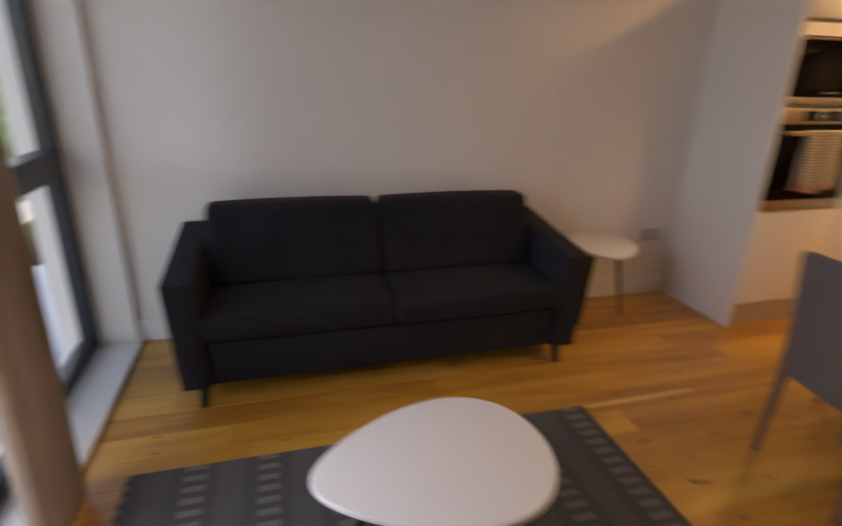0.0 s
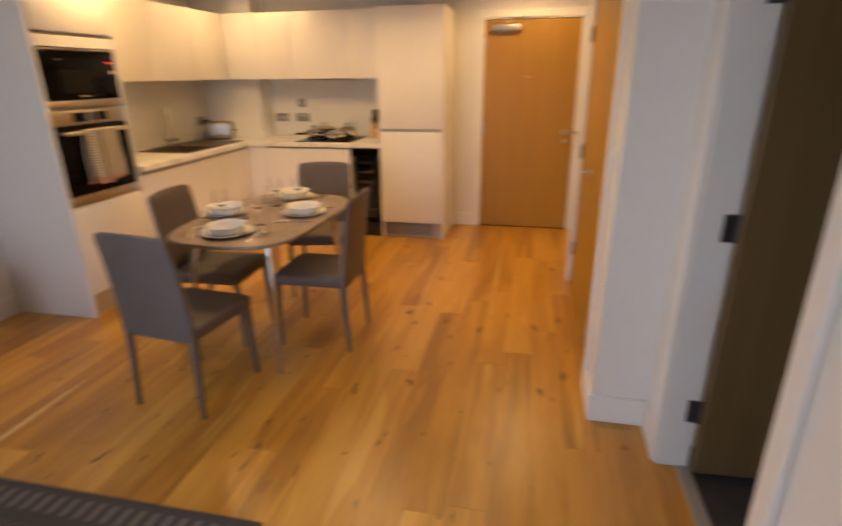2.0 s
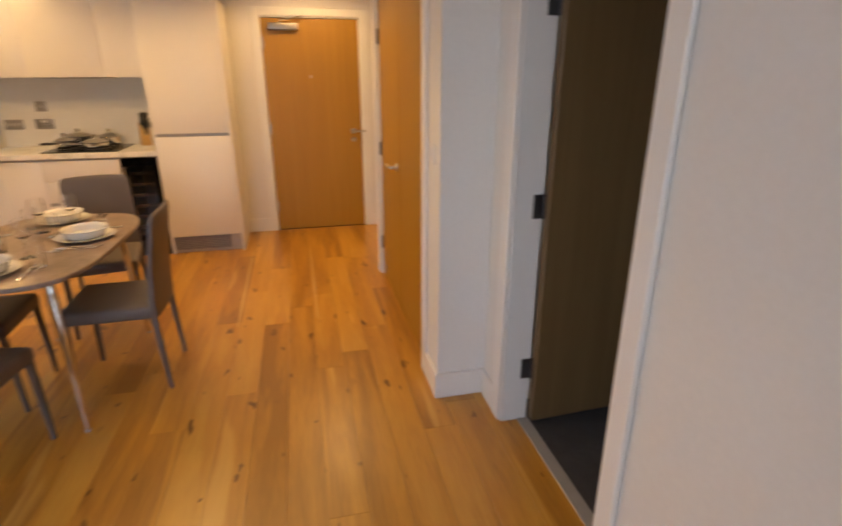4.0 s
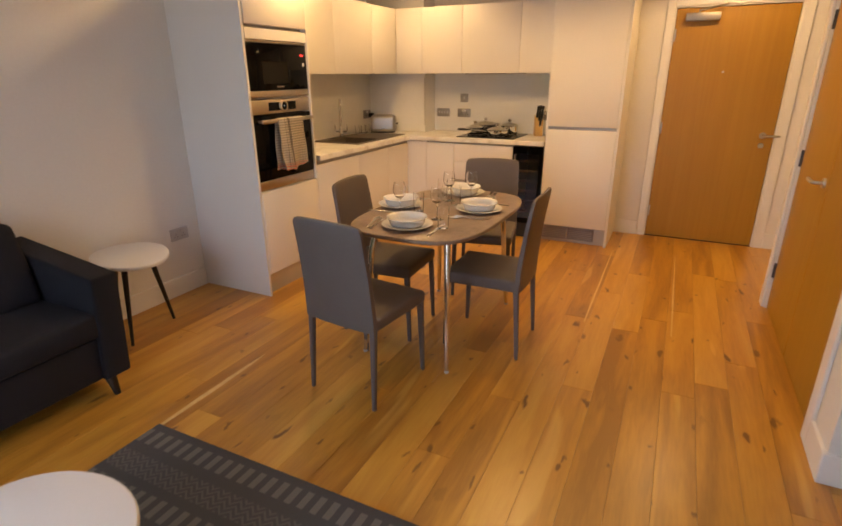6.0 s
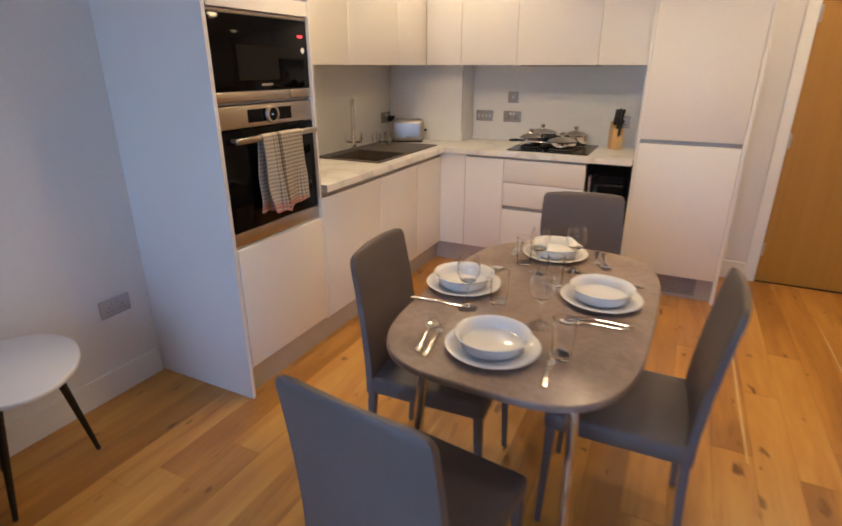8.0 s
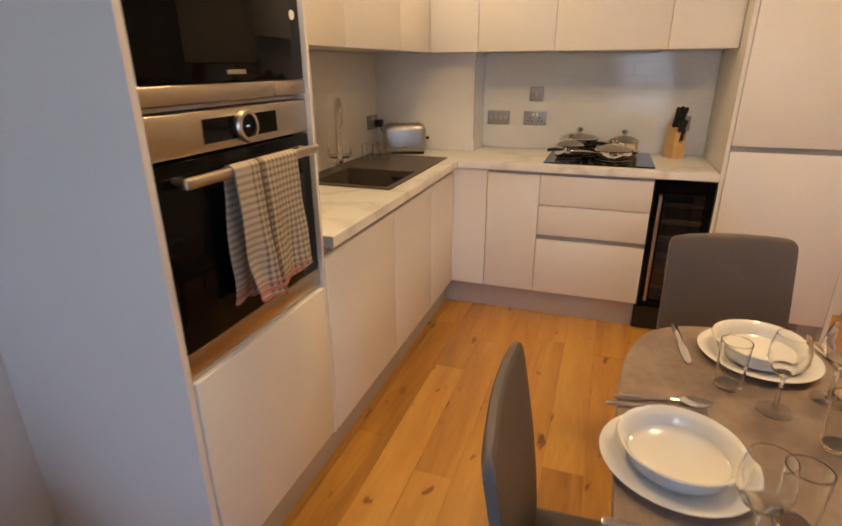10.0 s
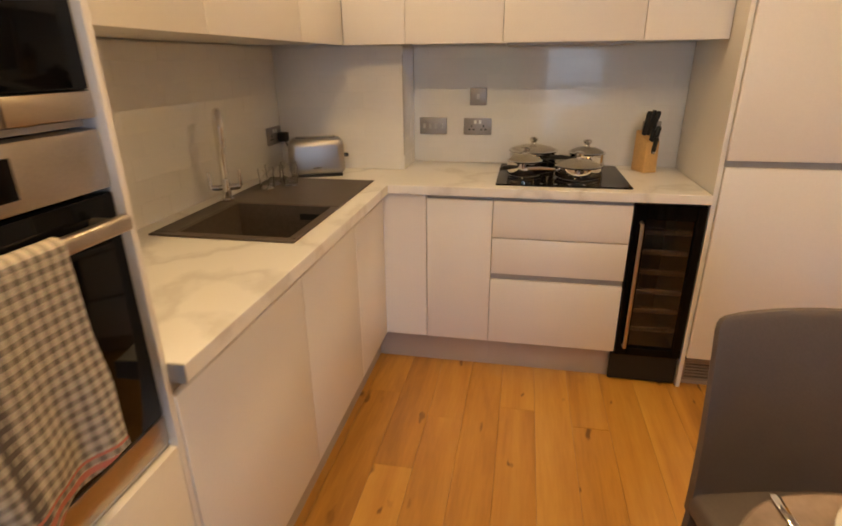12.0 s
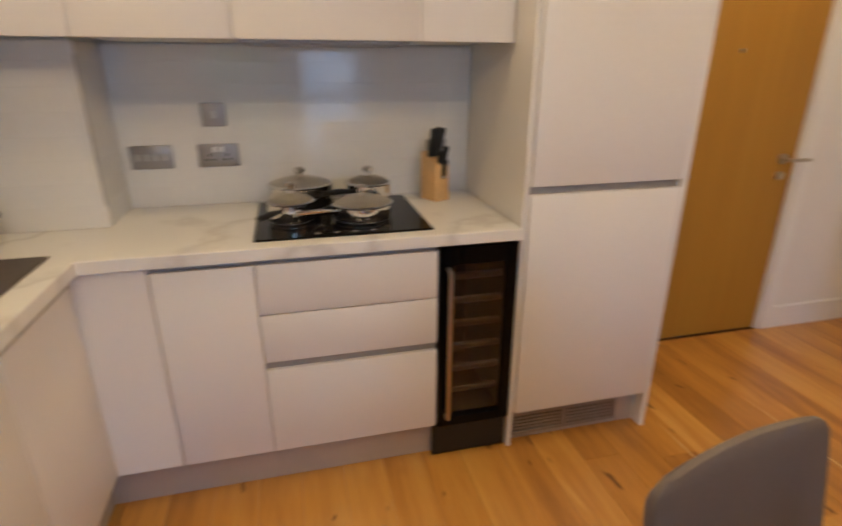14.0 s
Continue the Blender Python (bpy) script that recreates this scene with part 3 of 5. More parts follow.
cupboard_doors()


def bedroom_door():
    d = tagged(new("door_3"), "oak veneer bedroom door standing wide open, its leaf coloured darker for shade", "door", kind="structure")
    part("door_frame", boxes((2.99 - 0.028, 2.9885, -0.332, SOUTH + 0.002, 0, DOOR_H + 0.028), (2.1515, 2.178, -0.332, SOUTH + 0.002, 0, DOOR_H + 0.028), (2.178, 2.962, -0.332, SOUTH + 0.002, DOOR_H, DOOR_H + 0.028)), TRIM, d)
    part("architrave", boxes((2.972, 3.055, SOUTH + 0.0025, SOUTH + 0.018, 0, DOOR_H + 0.08), (2.085, 2.168, SOUTH + 0.0025, SOUTH + 0.018, 0, DOOR_H + 0.08), (2.168, 2.972, SOUTH + 0.0025, SOUTH + 0.018, DOOR_H + 0.01, DOOR_H + 0.08), bevel=0.004, segments=1), TRIM, d, "white painted architrave")
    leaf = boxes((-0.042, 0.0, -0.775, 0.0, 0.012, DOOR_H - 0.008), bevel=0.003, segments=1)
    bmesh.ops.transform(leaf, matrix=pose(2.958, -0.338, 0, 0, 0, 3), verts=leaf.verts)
    # the leaf's shade is in its veneer colour
    part("door_leaf", leaf, SHADED_DOORWOOD, d, "oak veneer door leaf with the doorway's shade in its colour")
    part("threshold", boxes((2.178, 2.962, -0.34, -0.285, 0.0, 0.006), bevel=0.002, segments=1), CHANNEL, d, "dark metal threshold strip")
    for z in (0.27, 1.02, 1.77):
        bm = boxes((2.9575, 2.9618, -0.335, -0.290, z - 0.05, z + 0.05), bevel=0.001, segments=1)
        rod(bm, (2.955, -0.337, z - 0.05), (2.955, -0.337, z + 0.05), 0.007, n=10)
        part("hinge", bm, DARKMETAL, d, "dark metal butt hinge")


bedroom_door()


# ---- wall plates ----
def wall_plate(name, label, m, w, h, mat, gangs, kind):
    """A face plate with its switches or sockets: built in local xz, standing off along local -y."""
    t = thing(name, label, "socket" if kind != "switch" else "switch", m)
    part("plate", boxes((-w / 2, w / 2, -0.009, 0.0, -h / 2, h / 2), bevel=0.003), mat, t)
    for g in range(gangs):
        x = (g - (gangs - 1) / 2) * w / max(gangs, 1) * 0.86
        if kind == "switch":
            part("rocker", boxes((x - 0.007, x + 0.007, -0.013, -0.0085, -0.013, 0.013), bevel=0.002, segments=1), PALEPLATE if mat is SOCKETGREY else mat, t)
        elif kind == "blank":
            part("rocker", boxes((x - 0.010, x + 0.010, -0.012, -0.0085, -0.010, 0.010), bevel=0.002, segments=1), mat, t)
        else:
            holes = boxes((x - 0.0035, x + 0.0035, -0.0095, -0.0088, -0.004, 0.007), (x - 0.016, x - 0.006, -0.0095, -0.0088, -0.020, -0.012), (x + 0.006, x + 0.016, -0.0095, -0.0088, -0.020, -0.012))
            part("outlet", holes, BLACK if mat is SOCKETGREY else SOCKETGREY, t, "three-pin outlet")
            part("rocker", boxes((x * 0.40 - 0.006, x * 0.40 + 0.006, -0.013, -0.0085, 0.013, 0.032), bevel=0.001, segments=1), WHITEPLASTIC if mat is SOCKETGREY else mat, t)
    return t


wall_plate("double_socket", "pale brushed double socket on the wall beside the side table", pose(3.53, NORTH, 0.44), 0.146, 0.086, PALEPLATE, 2, "socket")
wall_plate("light_switch", "white plastic light switch beside the cupboard doors", pose(3.335, 0.03, 1.19, 0, 0, 180), 0.086, 0.086, WHITEPLASTIC, 1, "switch")


# ---- kitchen: tall oven housing ----
FY = 3.182    # front of the oven run
FX = 5.862    # front of the hob run
TOP = 2.09


def door_panel(parent, x0, x1, y0, y1, z0, z1, name="cabinet_door", mat=None):
    return part(name, boxes((x0, x1, y0, y1, z0, z1), bevel=0.0025, segments=2), mat or LAMINATE, parent)


oven_unit = thing("oven_cabinet", "tall white handleless cabinet housing the oven and microwave", "cabinet", Matrix.Translation((3.708, FY, 0)))
part("end_panel", boxes((0.0, 0.02, -0.006, NORTH - FY, 0, TOP), bevel=0.001, segments=1), LAMINATE, oven_unit, "full-height white end panel")
part("side_panel", boxes((0.622, 0.636, -0.012, NORTH - FY, 0.152, TOP), bevel=0.001, segments=1), LAMINATE, oven_unit)
part("body", boxes((0.0205, 0.6215, 0.01, NORTH - FY, 0.15, 0.745), (0.0205, 0.6215, 0.045, NORTH - FY, 1.706, 1.79), (0.0205, 0.6215, 0.01, NORTH - FY, 1.79, TOP), (0.0205, 0.6215, 0.5, NORTH - FY, 0.745, 1.706), (0.0205, 0.6215, 0.03, 0.5, 1.343, 1.352)), CARCASS, oven_unit)
door_panel(oven_unit, 0.023, 0.620, -0.012, 0.008, 0.165, 0.742)
door_panel(oven_unit, 0.023, 0.620, -0.012, 0.008, 1.79, TOP - 0.003)
part("filler_strip", boxes((0.023, 0.620, -0.008, 0.04, 1.704, 1.768), bevel=0.002, segments=1), LAMINATE, oven_unit)
part("handle_channel", boxes((0.023, 0.620, 0.038, 0.045, 1.768, 1.79)), CHANNEL, oven_unit)
part("plinth", boxes((0.0205, 0.6365, 0.039, 0.055, 0, 0.149)), PLINTH, oven_unit, "satin metal plinth")


def oven():
    o = thing("oven", "built-in black glass oven with a steel control panel", "oven", Matrix.Translation((4.030, FY + 0.02, 0.75)))
    w = 0.296
    part("body", boxes((-0.28, 0.28, 0.02, 0.45, 0.01, 0.58)), BLACK, o)
    part("control_panel", boxes((-w, w, -0.018, 0.019, 0.500, 0.590), bevel=0.003), STEEL, o, "brushed steel control panel")
    part("display", boxes((-0.14, 0.14, -0.0205, -0.0175, 0.518, 0.572), bevel=0.001, segments=1), BLACKGLASS, o, "black glass display")
    d = part("door", boxes((-w, w, -0.018, 0.019, 0.064, 0.494), bevel=0.004), BLACKGLASS, o, "black glass oven door")
    part("bottom_trim", boxes((-w, w, -0.018, 0.019, 0.002, 0.062), bevel=0.003), STEEL, o, "brushed steel lower trim")
    ring = lathe([(0.030, 0.0), (0.038, 0.0), (0.040, 0.010), (0.036, 0.018), (0.028, 0.018), (0.028, 0.004)], 36)
    bmesh.ops.transform(ring, matrix=pose(0, -0.020, 0.545, 90, 0, 0), verts=ring.verts)
    dial = part("dial", ring, STEEL, o, "round steel dial ring")
    face = lathe([(0.0, 0.012), (0.0285, 0.012), (0.0285, 0.0), (0.0, 0.0)], 30)
    bmesh.ops.transform(face, matrix=pose(0, -0.020, 0.545, 90, 0, 0), verts=face.verts)
    part("dial_face", face, BLACKGLASS, dial)
    part("readout", boxes((-0.006, 0.006, -0.0335, -0.0325, 0.543, 0.547)), BLUE_LED, dial, "small pale blue readout")
    bar = boxes((-0.265, 0.265, -0.0725, -0.0515, 0.4425, 0.4675), bevel=0.007, segments=3)
    h = part("handle", bar, STEEL, d, "steel bar handle")
    for x in (-0.245, 0.245):
        part("handle_mount", rod(bmesh.new(), (x, -0.016, 0.455), (x, -0.055, 0.455), 0.009), STEEL, d)


oven()


def microwave():
    o = thing("microwave", "built-in black glass microwave above the oven", "microwave", Matrix.Translation((4.030, FY + 0.02, 1.352)))
    w = 0.296
    part("body", boxes((-0.28, 0.28, 0.02, 0.40, 0.01, 0.340)), BLACK, o)
    d = part("door", boxes((-w, w, -0.018, 0.019, 0.045, 0.334), bevel=0.003), BLACKGLASS, o, "black glass front")
    part("top_trim", boxes((-w, w, -0.016, 0.019, 0.335, 0.349), bevel=0.002, segments=1), STEEL, o, "brushed steel strip")
    part("bottom_trim", boxes((-w, 0.145, -0.020, 0.019, 0.004, 0.043), (0.149, w, -0.020, 0.019, 0.004, 0.043), bevel=0.003), STEEL, o, "brushed steel strip")
    part("window", boxes((-0.165, 0.085, -0.0195, -0.0175, 0.085, 0.225), bevel=0.002, segments=1), SMOKED, d, "smoked glass window")
    part("clock", boxes((0.226, 0.262, -0.0195, -0.0178, 0.262, 0.274)), RED_LED, o, "red clock display")
    s = lathe([(0.0, 0.0015), (0.0125, 0.0015), (0.0125, 0.0), (0.0, 0.0)], 24)
    bmesh.ops.transform(s, matrix=pose(0.258, -0.018, 0.208, 90, 0, 0), verts=s.verts)
    part("sticker", s, WHITEPLASTIC, o, "round white sticker")
    part("badge", boxes((-0.035, 0.035, -0.0192, -0.0178, 0.062, 0.072)), STEEL, o, "small steel badge")


microwave()


def towel():
    """Folded over the bar: two hanging layers with soft folds, the rear one hanging lower."""
    bm = bmesh.new()
    n = 44
    w0, w1 = -0.126, 0.132
    prof = [(0.017, -0.315 + 0.30 * k / 14) for k in range(15)]
    prof += [(0.017 * math.cos(a), 0.017 * math.sin(a)) for a in (math.pi * 0.1 * k for k in range(11))]
    prof += [(-0.017 - 0.012 * (k / 14), -0.02 - 0.300 * k / 14) for k in range(15)]
    rows = []
    for y, z in prof:
        row = []
        for i in range(n + 1):
            u = i / n
            low = max(0.0, -z) / 0.33
            front = y < 0
            wob = 0.011 * low * math.sin(u * 8 + 0.6 + 2.0 * low) + 0.004 * low * math.sin(u * 21 - 1.5 * low)
            wob += 0.014 * low * noise.noise(Vector((u * 4.0, z * 9.0, 2.0 if front else 7.0)))
            x = w0 + (w1 - w0) * u * (1 - 0.05 * low) + (0.014 if front else -0.028) * low
            x += (0.006 + 0.006 * (1 - u)) * low * math.sin(8 * low + 3 * u + (0 if front else 1.4))
            drop = (0.012 * math.sin(u * 5) + 0.006 * math.sin(u * 17 + 1) + 0.006 * (1 - u)) * low
            row.append(bm.verts.new((x, y + (wob - 0.005 * low if front else max(-0.008, -wob * 0.5)), z - drop)))
        rows.append(row)
    for a, b in zip(rows, rows[1:]):
        for i in range(n):
            bm.faces.new((a[i], a[i + 1], b[i + 1], b[i]))
    bmesh.ops.recalc_face_normals(bm, faces=bm.faces)
    bmesh.ops.solidify(bm, geom=bm.faces[:], thickness=0.0035)
    return bm


single("tea_towel", towel(), TOWELCLOTH, "checked cotton tea towel folded over the oven handle", "towel", Matrix.Translation((4.03, FY + 0.02 - 0.062, 0.75 + 0.455 + 0.0005)))


# ---- kitchen: base units ----
def base_unit(name, label, m, w, fronts, depth, group="", top=0.872, run_on=0.0):
    """A base cabinet built along local x, front at local y=0 and body behind it. fronts: (x0, x1, z0, z1, name)."""
    t = thing(name, label, "cabinet", m, group)
    part("body", boxes((0.001, w - 0.001, 0.032, depth, 0.15, top)), CARCASS, t)
    for x0, x1, z0, z1, n in fronts:
        part(n, boxes((x0 + 0.0015, x1 - 0.0015, 0.0, 0.019, z0, z1), bevel=0.0025), LAMINATE, t)
    part("handle_channel", boxes((0.001, w - 0.001, 0.021, 0.031, 0.835, 0.872)), CHANNEL, t, "grey handle channel")
    part("plinth", boxes((0.0, w + run_on, 0.055, 0.07, 0.0, 0.149)), PLINTH, t, "satin metal plinth")
    return t


SINK_Y = 3.166
for x0, x1 in ((4.345, 4.94), (4.94, 5.455)):
    base_unit("base_cabinet", "white handleless base cabinet under the sink worktop", Matrix.Translation((x0, SINK_Y, 0)), x1 - x0, [(0, x1 - x0, 0.16, 0.842, "cabinet_door")], 0.60, "base cabinets", 0.70 if x0 > 4.9 else 0.872)
base_unit("base_cabinet", "white handleless base cabinet running into the corner", Matrix.Translation((5.455, SINK_Y, 0)), 0.425, [(0, 0.4075, 0.16, 0.842, "cabinet_door")], 0.60, "base cabinets", 0.70, 0.036)


def hob_side(a, b):
    return Matrix.Translation((FX, a, 0)) @ pose(0, 0, 0, 0, 0, -90), a - b


m, w = hob_side(3.176, 2.963)
corner = thing("corner_post", "white corner filler between the two runs", "cabinet", m)
part("filler_panel", boxes((0.0, w - 0.002, 0.001, 0.02, 0.16, 0.872), bevel=0.001, segments=1), LAMINATE, corner)
part("plinth", boxes((-0.044, w, 0.055, 0.07, 0.0, 0.149)), PLINTH, corner)
m, w = hob_side(2.963, 2.665)
base_unit("base_cabinet", "narrow white handleless base cabinet beside the drawers", m, w, [(0, w, 0.16, 0.857, "cabinet_door")], 0.55, "base cabinets")
m, w = hob_side(2.665, 2.079)
drawers = base_unit("drawer_cabinet", "white handleless three-drawer cabinet under the hob", m, w, [(0, w, 0.689, 0.857, "drawer_front"), (0, w, 0.515, 0.685, "drawer_front"), (0, w, 0.16, 0.485, "drawer_front")], 0.55)
part("handle_channel", boxes((0.001, w - 0.001, 0.021, 0.031, 0.48, 0.516)), CHANNEL, drawers, "grey handle channel")


def wine_cooler():
    m, w = hob_side(2.077, 1.787)
    c = thing("wine_cooler", "slim black glass-fronted wine cooler", "wine cooler", m)
    part("body", boxes((0.004, 0.02, 0.04, 0.55, 0.02, 0.868), (w - 0.02, w - 0.004, 0.04, 0.55, 0.02, 0.868), (0.02, w - 0.02, 0.5, 0.55, 0.02, 0.868), (0.02, w - 0.02, 0.04, 0.5, 0.85, 0.868), (0.02, w - 0.02, 0.04, 0.5, 0.02, 0.16)), BLACK, c)
    part("kick_panel", boxes((-0.012, w - 0.004, 0.022, 0.039, 0.004, 0.143), bevel=0.003, segments=1), BLACK, c, "black vented kick panel")
    d = part("door", boxes((0.004, 0.056, 0.0, 0.034, 0.148, 0.866), (w - 0.04, w - 0.004, 0.0, 0.034, 0.148, 0.866), (0.056, w - 0.04, 0.0, 0.034, 0.148, 0.19), (0.056, w - 0.04, 0.0, 0.034, 0.80, 0.866), bevel=0.003, segments=1), BLACKGLASS, c, "black framed glass door")
    p = part("pane", boxes((0.056, w - 0.04, 0.012, 0.018, 0.19, 0.80)), GLASS, d, "clear glass pane")
    p.visible_shadow = False
    for k in range(6):
        z = 0.235 + 0.095 * k
        part("shelf", boxes((0.022, w - 0.022, 0.085, 0.105, z, z + 0.024), bevel=0.003, segments=1), WINEWOOD, c, "wooden shelf front")
    part("handle", tube([(0.034, -0.002, 0.20), (0.034, -0.03, 0.205), (0.034, -0.032, 0.23), (0.034, -0.032, 0.76), (0.034, -0.03, 0.785), (0.034, -0.002, 0.79)], 0.008), STEEL, d, "steel bar handle")


WINEWOOD = material("dark_wood_shelf", (0.030, 0.017, 0.011), 0.5, grain=[(15, 0.12), (120, 0.08)])
wine_cooler()


def fridge_unit():
    m, w = hob_side(1.785, 1.165)
    f = thing("fridge_cabinet", "tall white handleless cabinet hiding the fridge freezer", "cabinet", m)
    part("side_panel", boxes((0.0, 0.018, 0.004, 0.596, 0.0, TOP), bevel=0.001, segments=1), LAMINATE, f)
    part("side_panel", boxes((w - 0.022, w, -0.010, 0.596, 0.0, TOP), bevel=0.001, segments=1), LAMINATE, f)
    part("body", boxes((0.0185, w - 0.0225, 0.03, 0.59, 0.16, TOP)), CARCASS, f)
    part("cabinet_door", boxes((0.02, w - 0.024, -0.012, 0.008, 0.165, 1.028), bevel=0.0025), LAMINATE, f)
    part("cabinet_door", boxes((0.02, w - 0.024, -0.012, 0.008, 1.056, TOP - 0.003), bevel=0.0025), LAMINATE, f)
    part("handle_channel", boxes((0.02, w - 0.024, 0.012, 0.029, 1.02, 1.064)), CHANNEL, f)
    part("plinth", boxes((0.0185, w - 0.0225, 0.045, 0.06, 0.0, 0.159)), PLINTH, f)
    g = part("vent_grille", boxes((0.02, 0.50, 0.026, 0.0445, 0.03, 0.044), (0.02, 0.50, 0.026, 0.0445, 0.128, 0.142), (0.02, 0.034, 0.026, 0.0445, 0.044, 0.128), (0.486, 0.50, 0.026, 0.0445, 0.044, 0.128), (0.25, 0.27, 0.026, 0.0445, 0.044, 0.128), bevel=0.001, segments=1), SOCKETGREY, f, "grey plinth vent grille")
    for a, b in ((0.034, 0.25), (0.27, 0.486)):
        for k in range(5):
            part("slat", boxes((a, b, 0.030, 0.0445, 0.052 + 0.016 * k, 0.060 + 0.016 * k)), SOCKETGREY, g)


fridge_unit()


# ---- worktop ----
worktop = single("worktop", slab([(4.347, 3.795), (4.347, 3.135), (5.845, 3.135), (5.845, 1.79), (6.455, 1.79), (6.455, 3.795)], 0.877, 0.917, bevel=0.003), MARBLE, "white marble-effect worktop with soft grey veins", "worktop")
# cut the sink bowl out of the worktop
cutter = new("cutter", mesh_of("cutter", boxes((5.041, 5.432, 3.237, 3.637, 0.66, 1.0)), MARBLE))
mod = worktop.modifiers.new("bowl", "BOOLEAN")
mod.object, mod.operation, mod.solver = cutter, "DIFFERENCE", "EXACT"
bpy.context.view_layer.update()
cut = bpy.data.meshes.new_from_object(worktop.evaluated_get(bpy.context.evaluated_depsgraph_get()))
worktop.modifiers.clear()
worktop.data = cut
for poly in cut.polygons:
    poly.use_smooth = False
bpy.data.objects.remove(cutter)
part("end_trim", boxes((4.3425, 4.3468, 3.134, 3.169, 0.8762, 0.9176), bevel=0.0008, segments=1), PALEPLATE, worktop, "pale metal end trim")


def sink():
    s = thing("sink", "dark grey composite sink with a drainer", "sink", Matrix.Translation((5.015, 3.215, 0.9172)))
    bx0, bx1, by0, by1, d = 0.028, 0.415, 0.024, 0.42, -0.225
    L, W = 0.885, 0.50
    part("rim", boxes((0, bx0, 0, W, 0, 0.007), (bx1, L, 0, W, 0, 0.007), (bx0, bx1, 0, by0, 0, 0.007), (bx0, bx1, by1, W, 0, 0.007), bevel=0.0025, segments=1), COMPOSITE, s)
    t = 0.008
    for wall in ((bx0, bx0 + t, by0, by1, d, 0.006), (bx1 - t, bx1, by0, by1, d, 0.006), (bx0 + t, bx1 - t, by0, by0 + t, d, 0.006), (bx0 + t, bx1 - t, by1 - t, by1, d, 0.006)):
        part("bowl_side", boxes(wall), COMPOSITE, s)
    part("bowl_base", boxes((bx0 + t, bx1 - t, by0 + t, by1 - t, d, d + t)), COMPOSITE, s, "deep square bowl")
    part("waste", lathe([(0.0, 0.004), (0.035, 0.004), (0.045, 0.002), (0.045, 0.0), (0.0, 0.0)], 24, (0.225, 0.225, d + t)), CHROME, s, "chrome waste")
    part("overflow", boxes((bx1 - t - 0.003, bx1 - t, 0.08, 0.16, -0.05, -0.025), bevel=0.001, segments=1), BLACK, s)


sink()


def tap():
    t = thing("kitchen_tap", "chrome swan-neck mixer tap with two levers", "tap", pose(5.455, 3.690, 0.9245, 0, 0, -55))
    part("base", lathe([(0.0, 0.0), (0.026, 0.0), (0.026, 0.005), (0.0185, 0.012), (0.0185, 0.078), (0.0145, 0.088), (0.0, 0.088)], 28), CHROME, t)
    neck = [(0, 0, 0.08), (0, 0, 0.255)]
    neck += [(0, -0.062 + 0.062 * math.cos(a), 0.280 + 0.062 * math.sin(a)) for a in (math.pi * k / 12 for k in range(13))]
    neck += [(0, -0.124, 0.255), (0, -0.124, 0.225)]
    part("spout", tube(neck, 0.0150, 16), CHROME, t)
    for s in (-1, 1):
        part("lever", tube([(0.012 * s, 0, 0.05), (0.05 * s, 0, 0.052), (0.056 * s, 0, 0.056), (0.058 * s, 0, 0.115)], [0.013, 0.013, 0.008, 0.005], 12), CHROME, t)


tap()


# ---- wall units ----
def wall_unit(label, m, w, h0, h1, depth):
    u = thing("wall_cabinet", label, "cabinet", m, "wall cabinets")
    part("body", boxes((0.001, w - 0.001, 0.021, depth, h0 + 0.006, h1)), CARCASS, u)
    part("cabinet_door", boxes((0.0012, w - 0.0012, 0.0, 0.019, h0, h1 - 0.003), bevel=0.002), LAMINATE, u)
    return u


UZ = 1.50
for x0, x1 in ((4.346, 4.95), (4.95, 5.55), (5.55, 6.01)):
    wall_unit("white handleless wall cabinet above the sink", Matrix.Translation((x0, 3.36, 0)), x1 - x0, UZ, TOP, 0.43)
for y0, y1 in ((3.36, 3.08), (3.08, 2.66), (2.66, 2.103), (2.103, 1.787)):
    wall_unit("white handleless wall cabinet above the hob", Matrix.Translation((6.01, y0, 0)) @ pose(0, 0, 0, 0, 0, -90), y0 - y1, UZ, TOP, 0.18 if y0 > 3.2 else 0.44)
hood = thing("extractor_hood", "slim grey extractor set under the wall cabinet", "extractor", Matrix.Translation((6.22, 2.385, 1.4922)))
part("casing", boxes((-0.15, 0.15, -0.26, 0.26, 0.0, 0.0135), bevel=0.002, segments=1), CHANNEL, hood)
part("filter", boxes((-0.12, 0.12, -0.22, 0.22, -0.002, -0.0002)), CHANNEL, hood)

# sockets over the worktop
TF = EAST - 0.012   # face of the hob wall's tiles
wall_plate("switch_bank", "brushed steel four-gang switch on the tiles", pose(TF, 3.03, 1.108, 0, 0, -90), 0.146, 0.086, SOCKETGREY, 4, "switch")
wall_plate("double_socket", "brushed steel double socket above the hob worktop", pose(TF, 2.793, 1.108, 0, 0, -90), 0.146, 0.086, SOCKETGREY, 2, "socket")
wall_plate("cooker_switch", "brushed steel single switch above the double socket", pose(TF, 2.793, 1.258, 0, 0, -90), 0.086, 0.086, SOCKETGREY, 1, "switch")
wall_plate("fridge_socket", "brushed steel socket behind the knife block", pose(TF, 1.93, 1.10, 0, 0, -90), 0.086, 0.086, SOCKETGREY, 1, "socket")
wall_plate("double_socket", "brushed steel double socket beside the toaster", pose(6.10, NORTH - 0.012, 1.09), 0.146, 0.086, SOCKETGREY, 2, "socket")
plug = thing("plug", "black three-pin plug with a cable to the toaster", "plug", Matrix.Translation((6.145, NORTH - 0.0225, 1.08)))
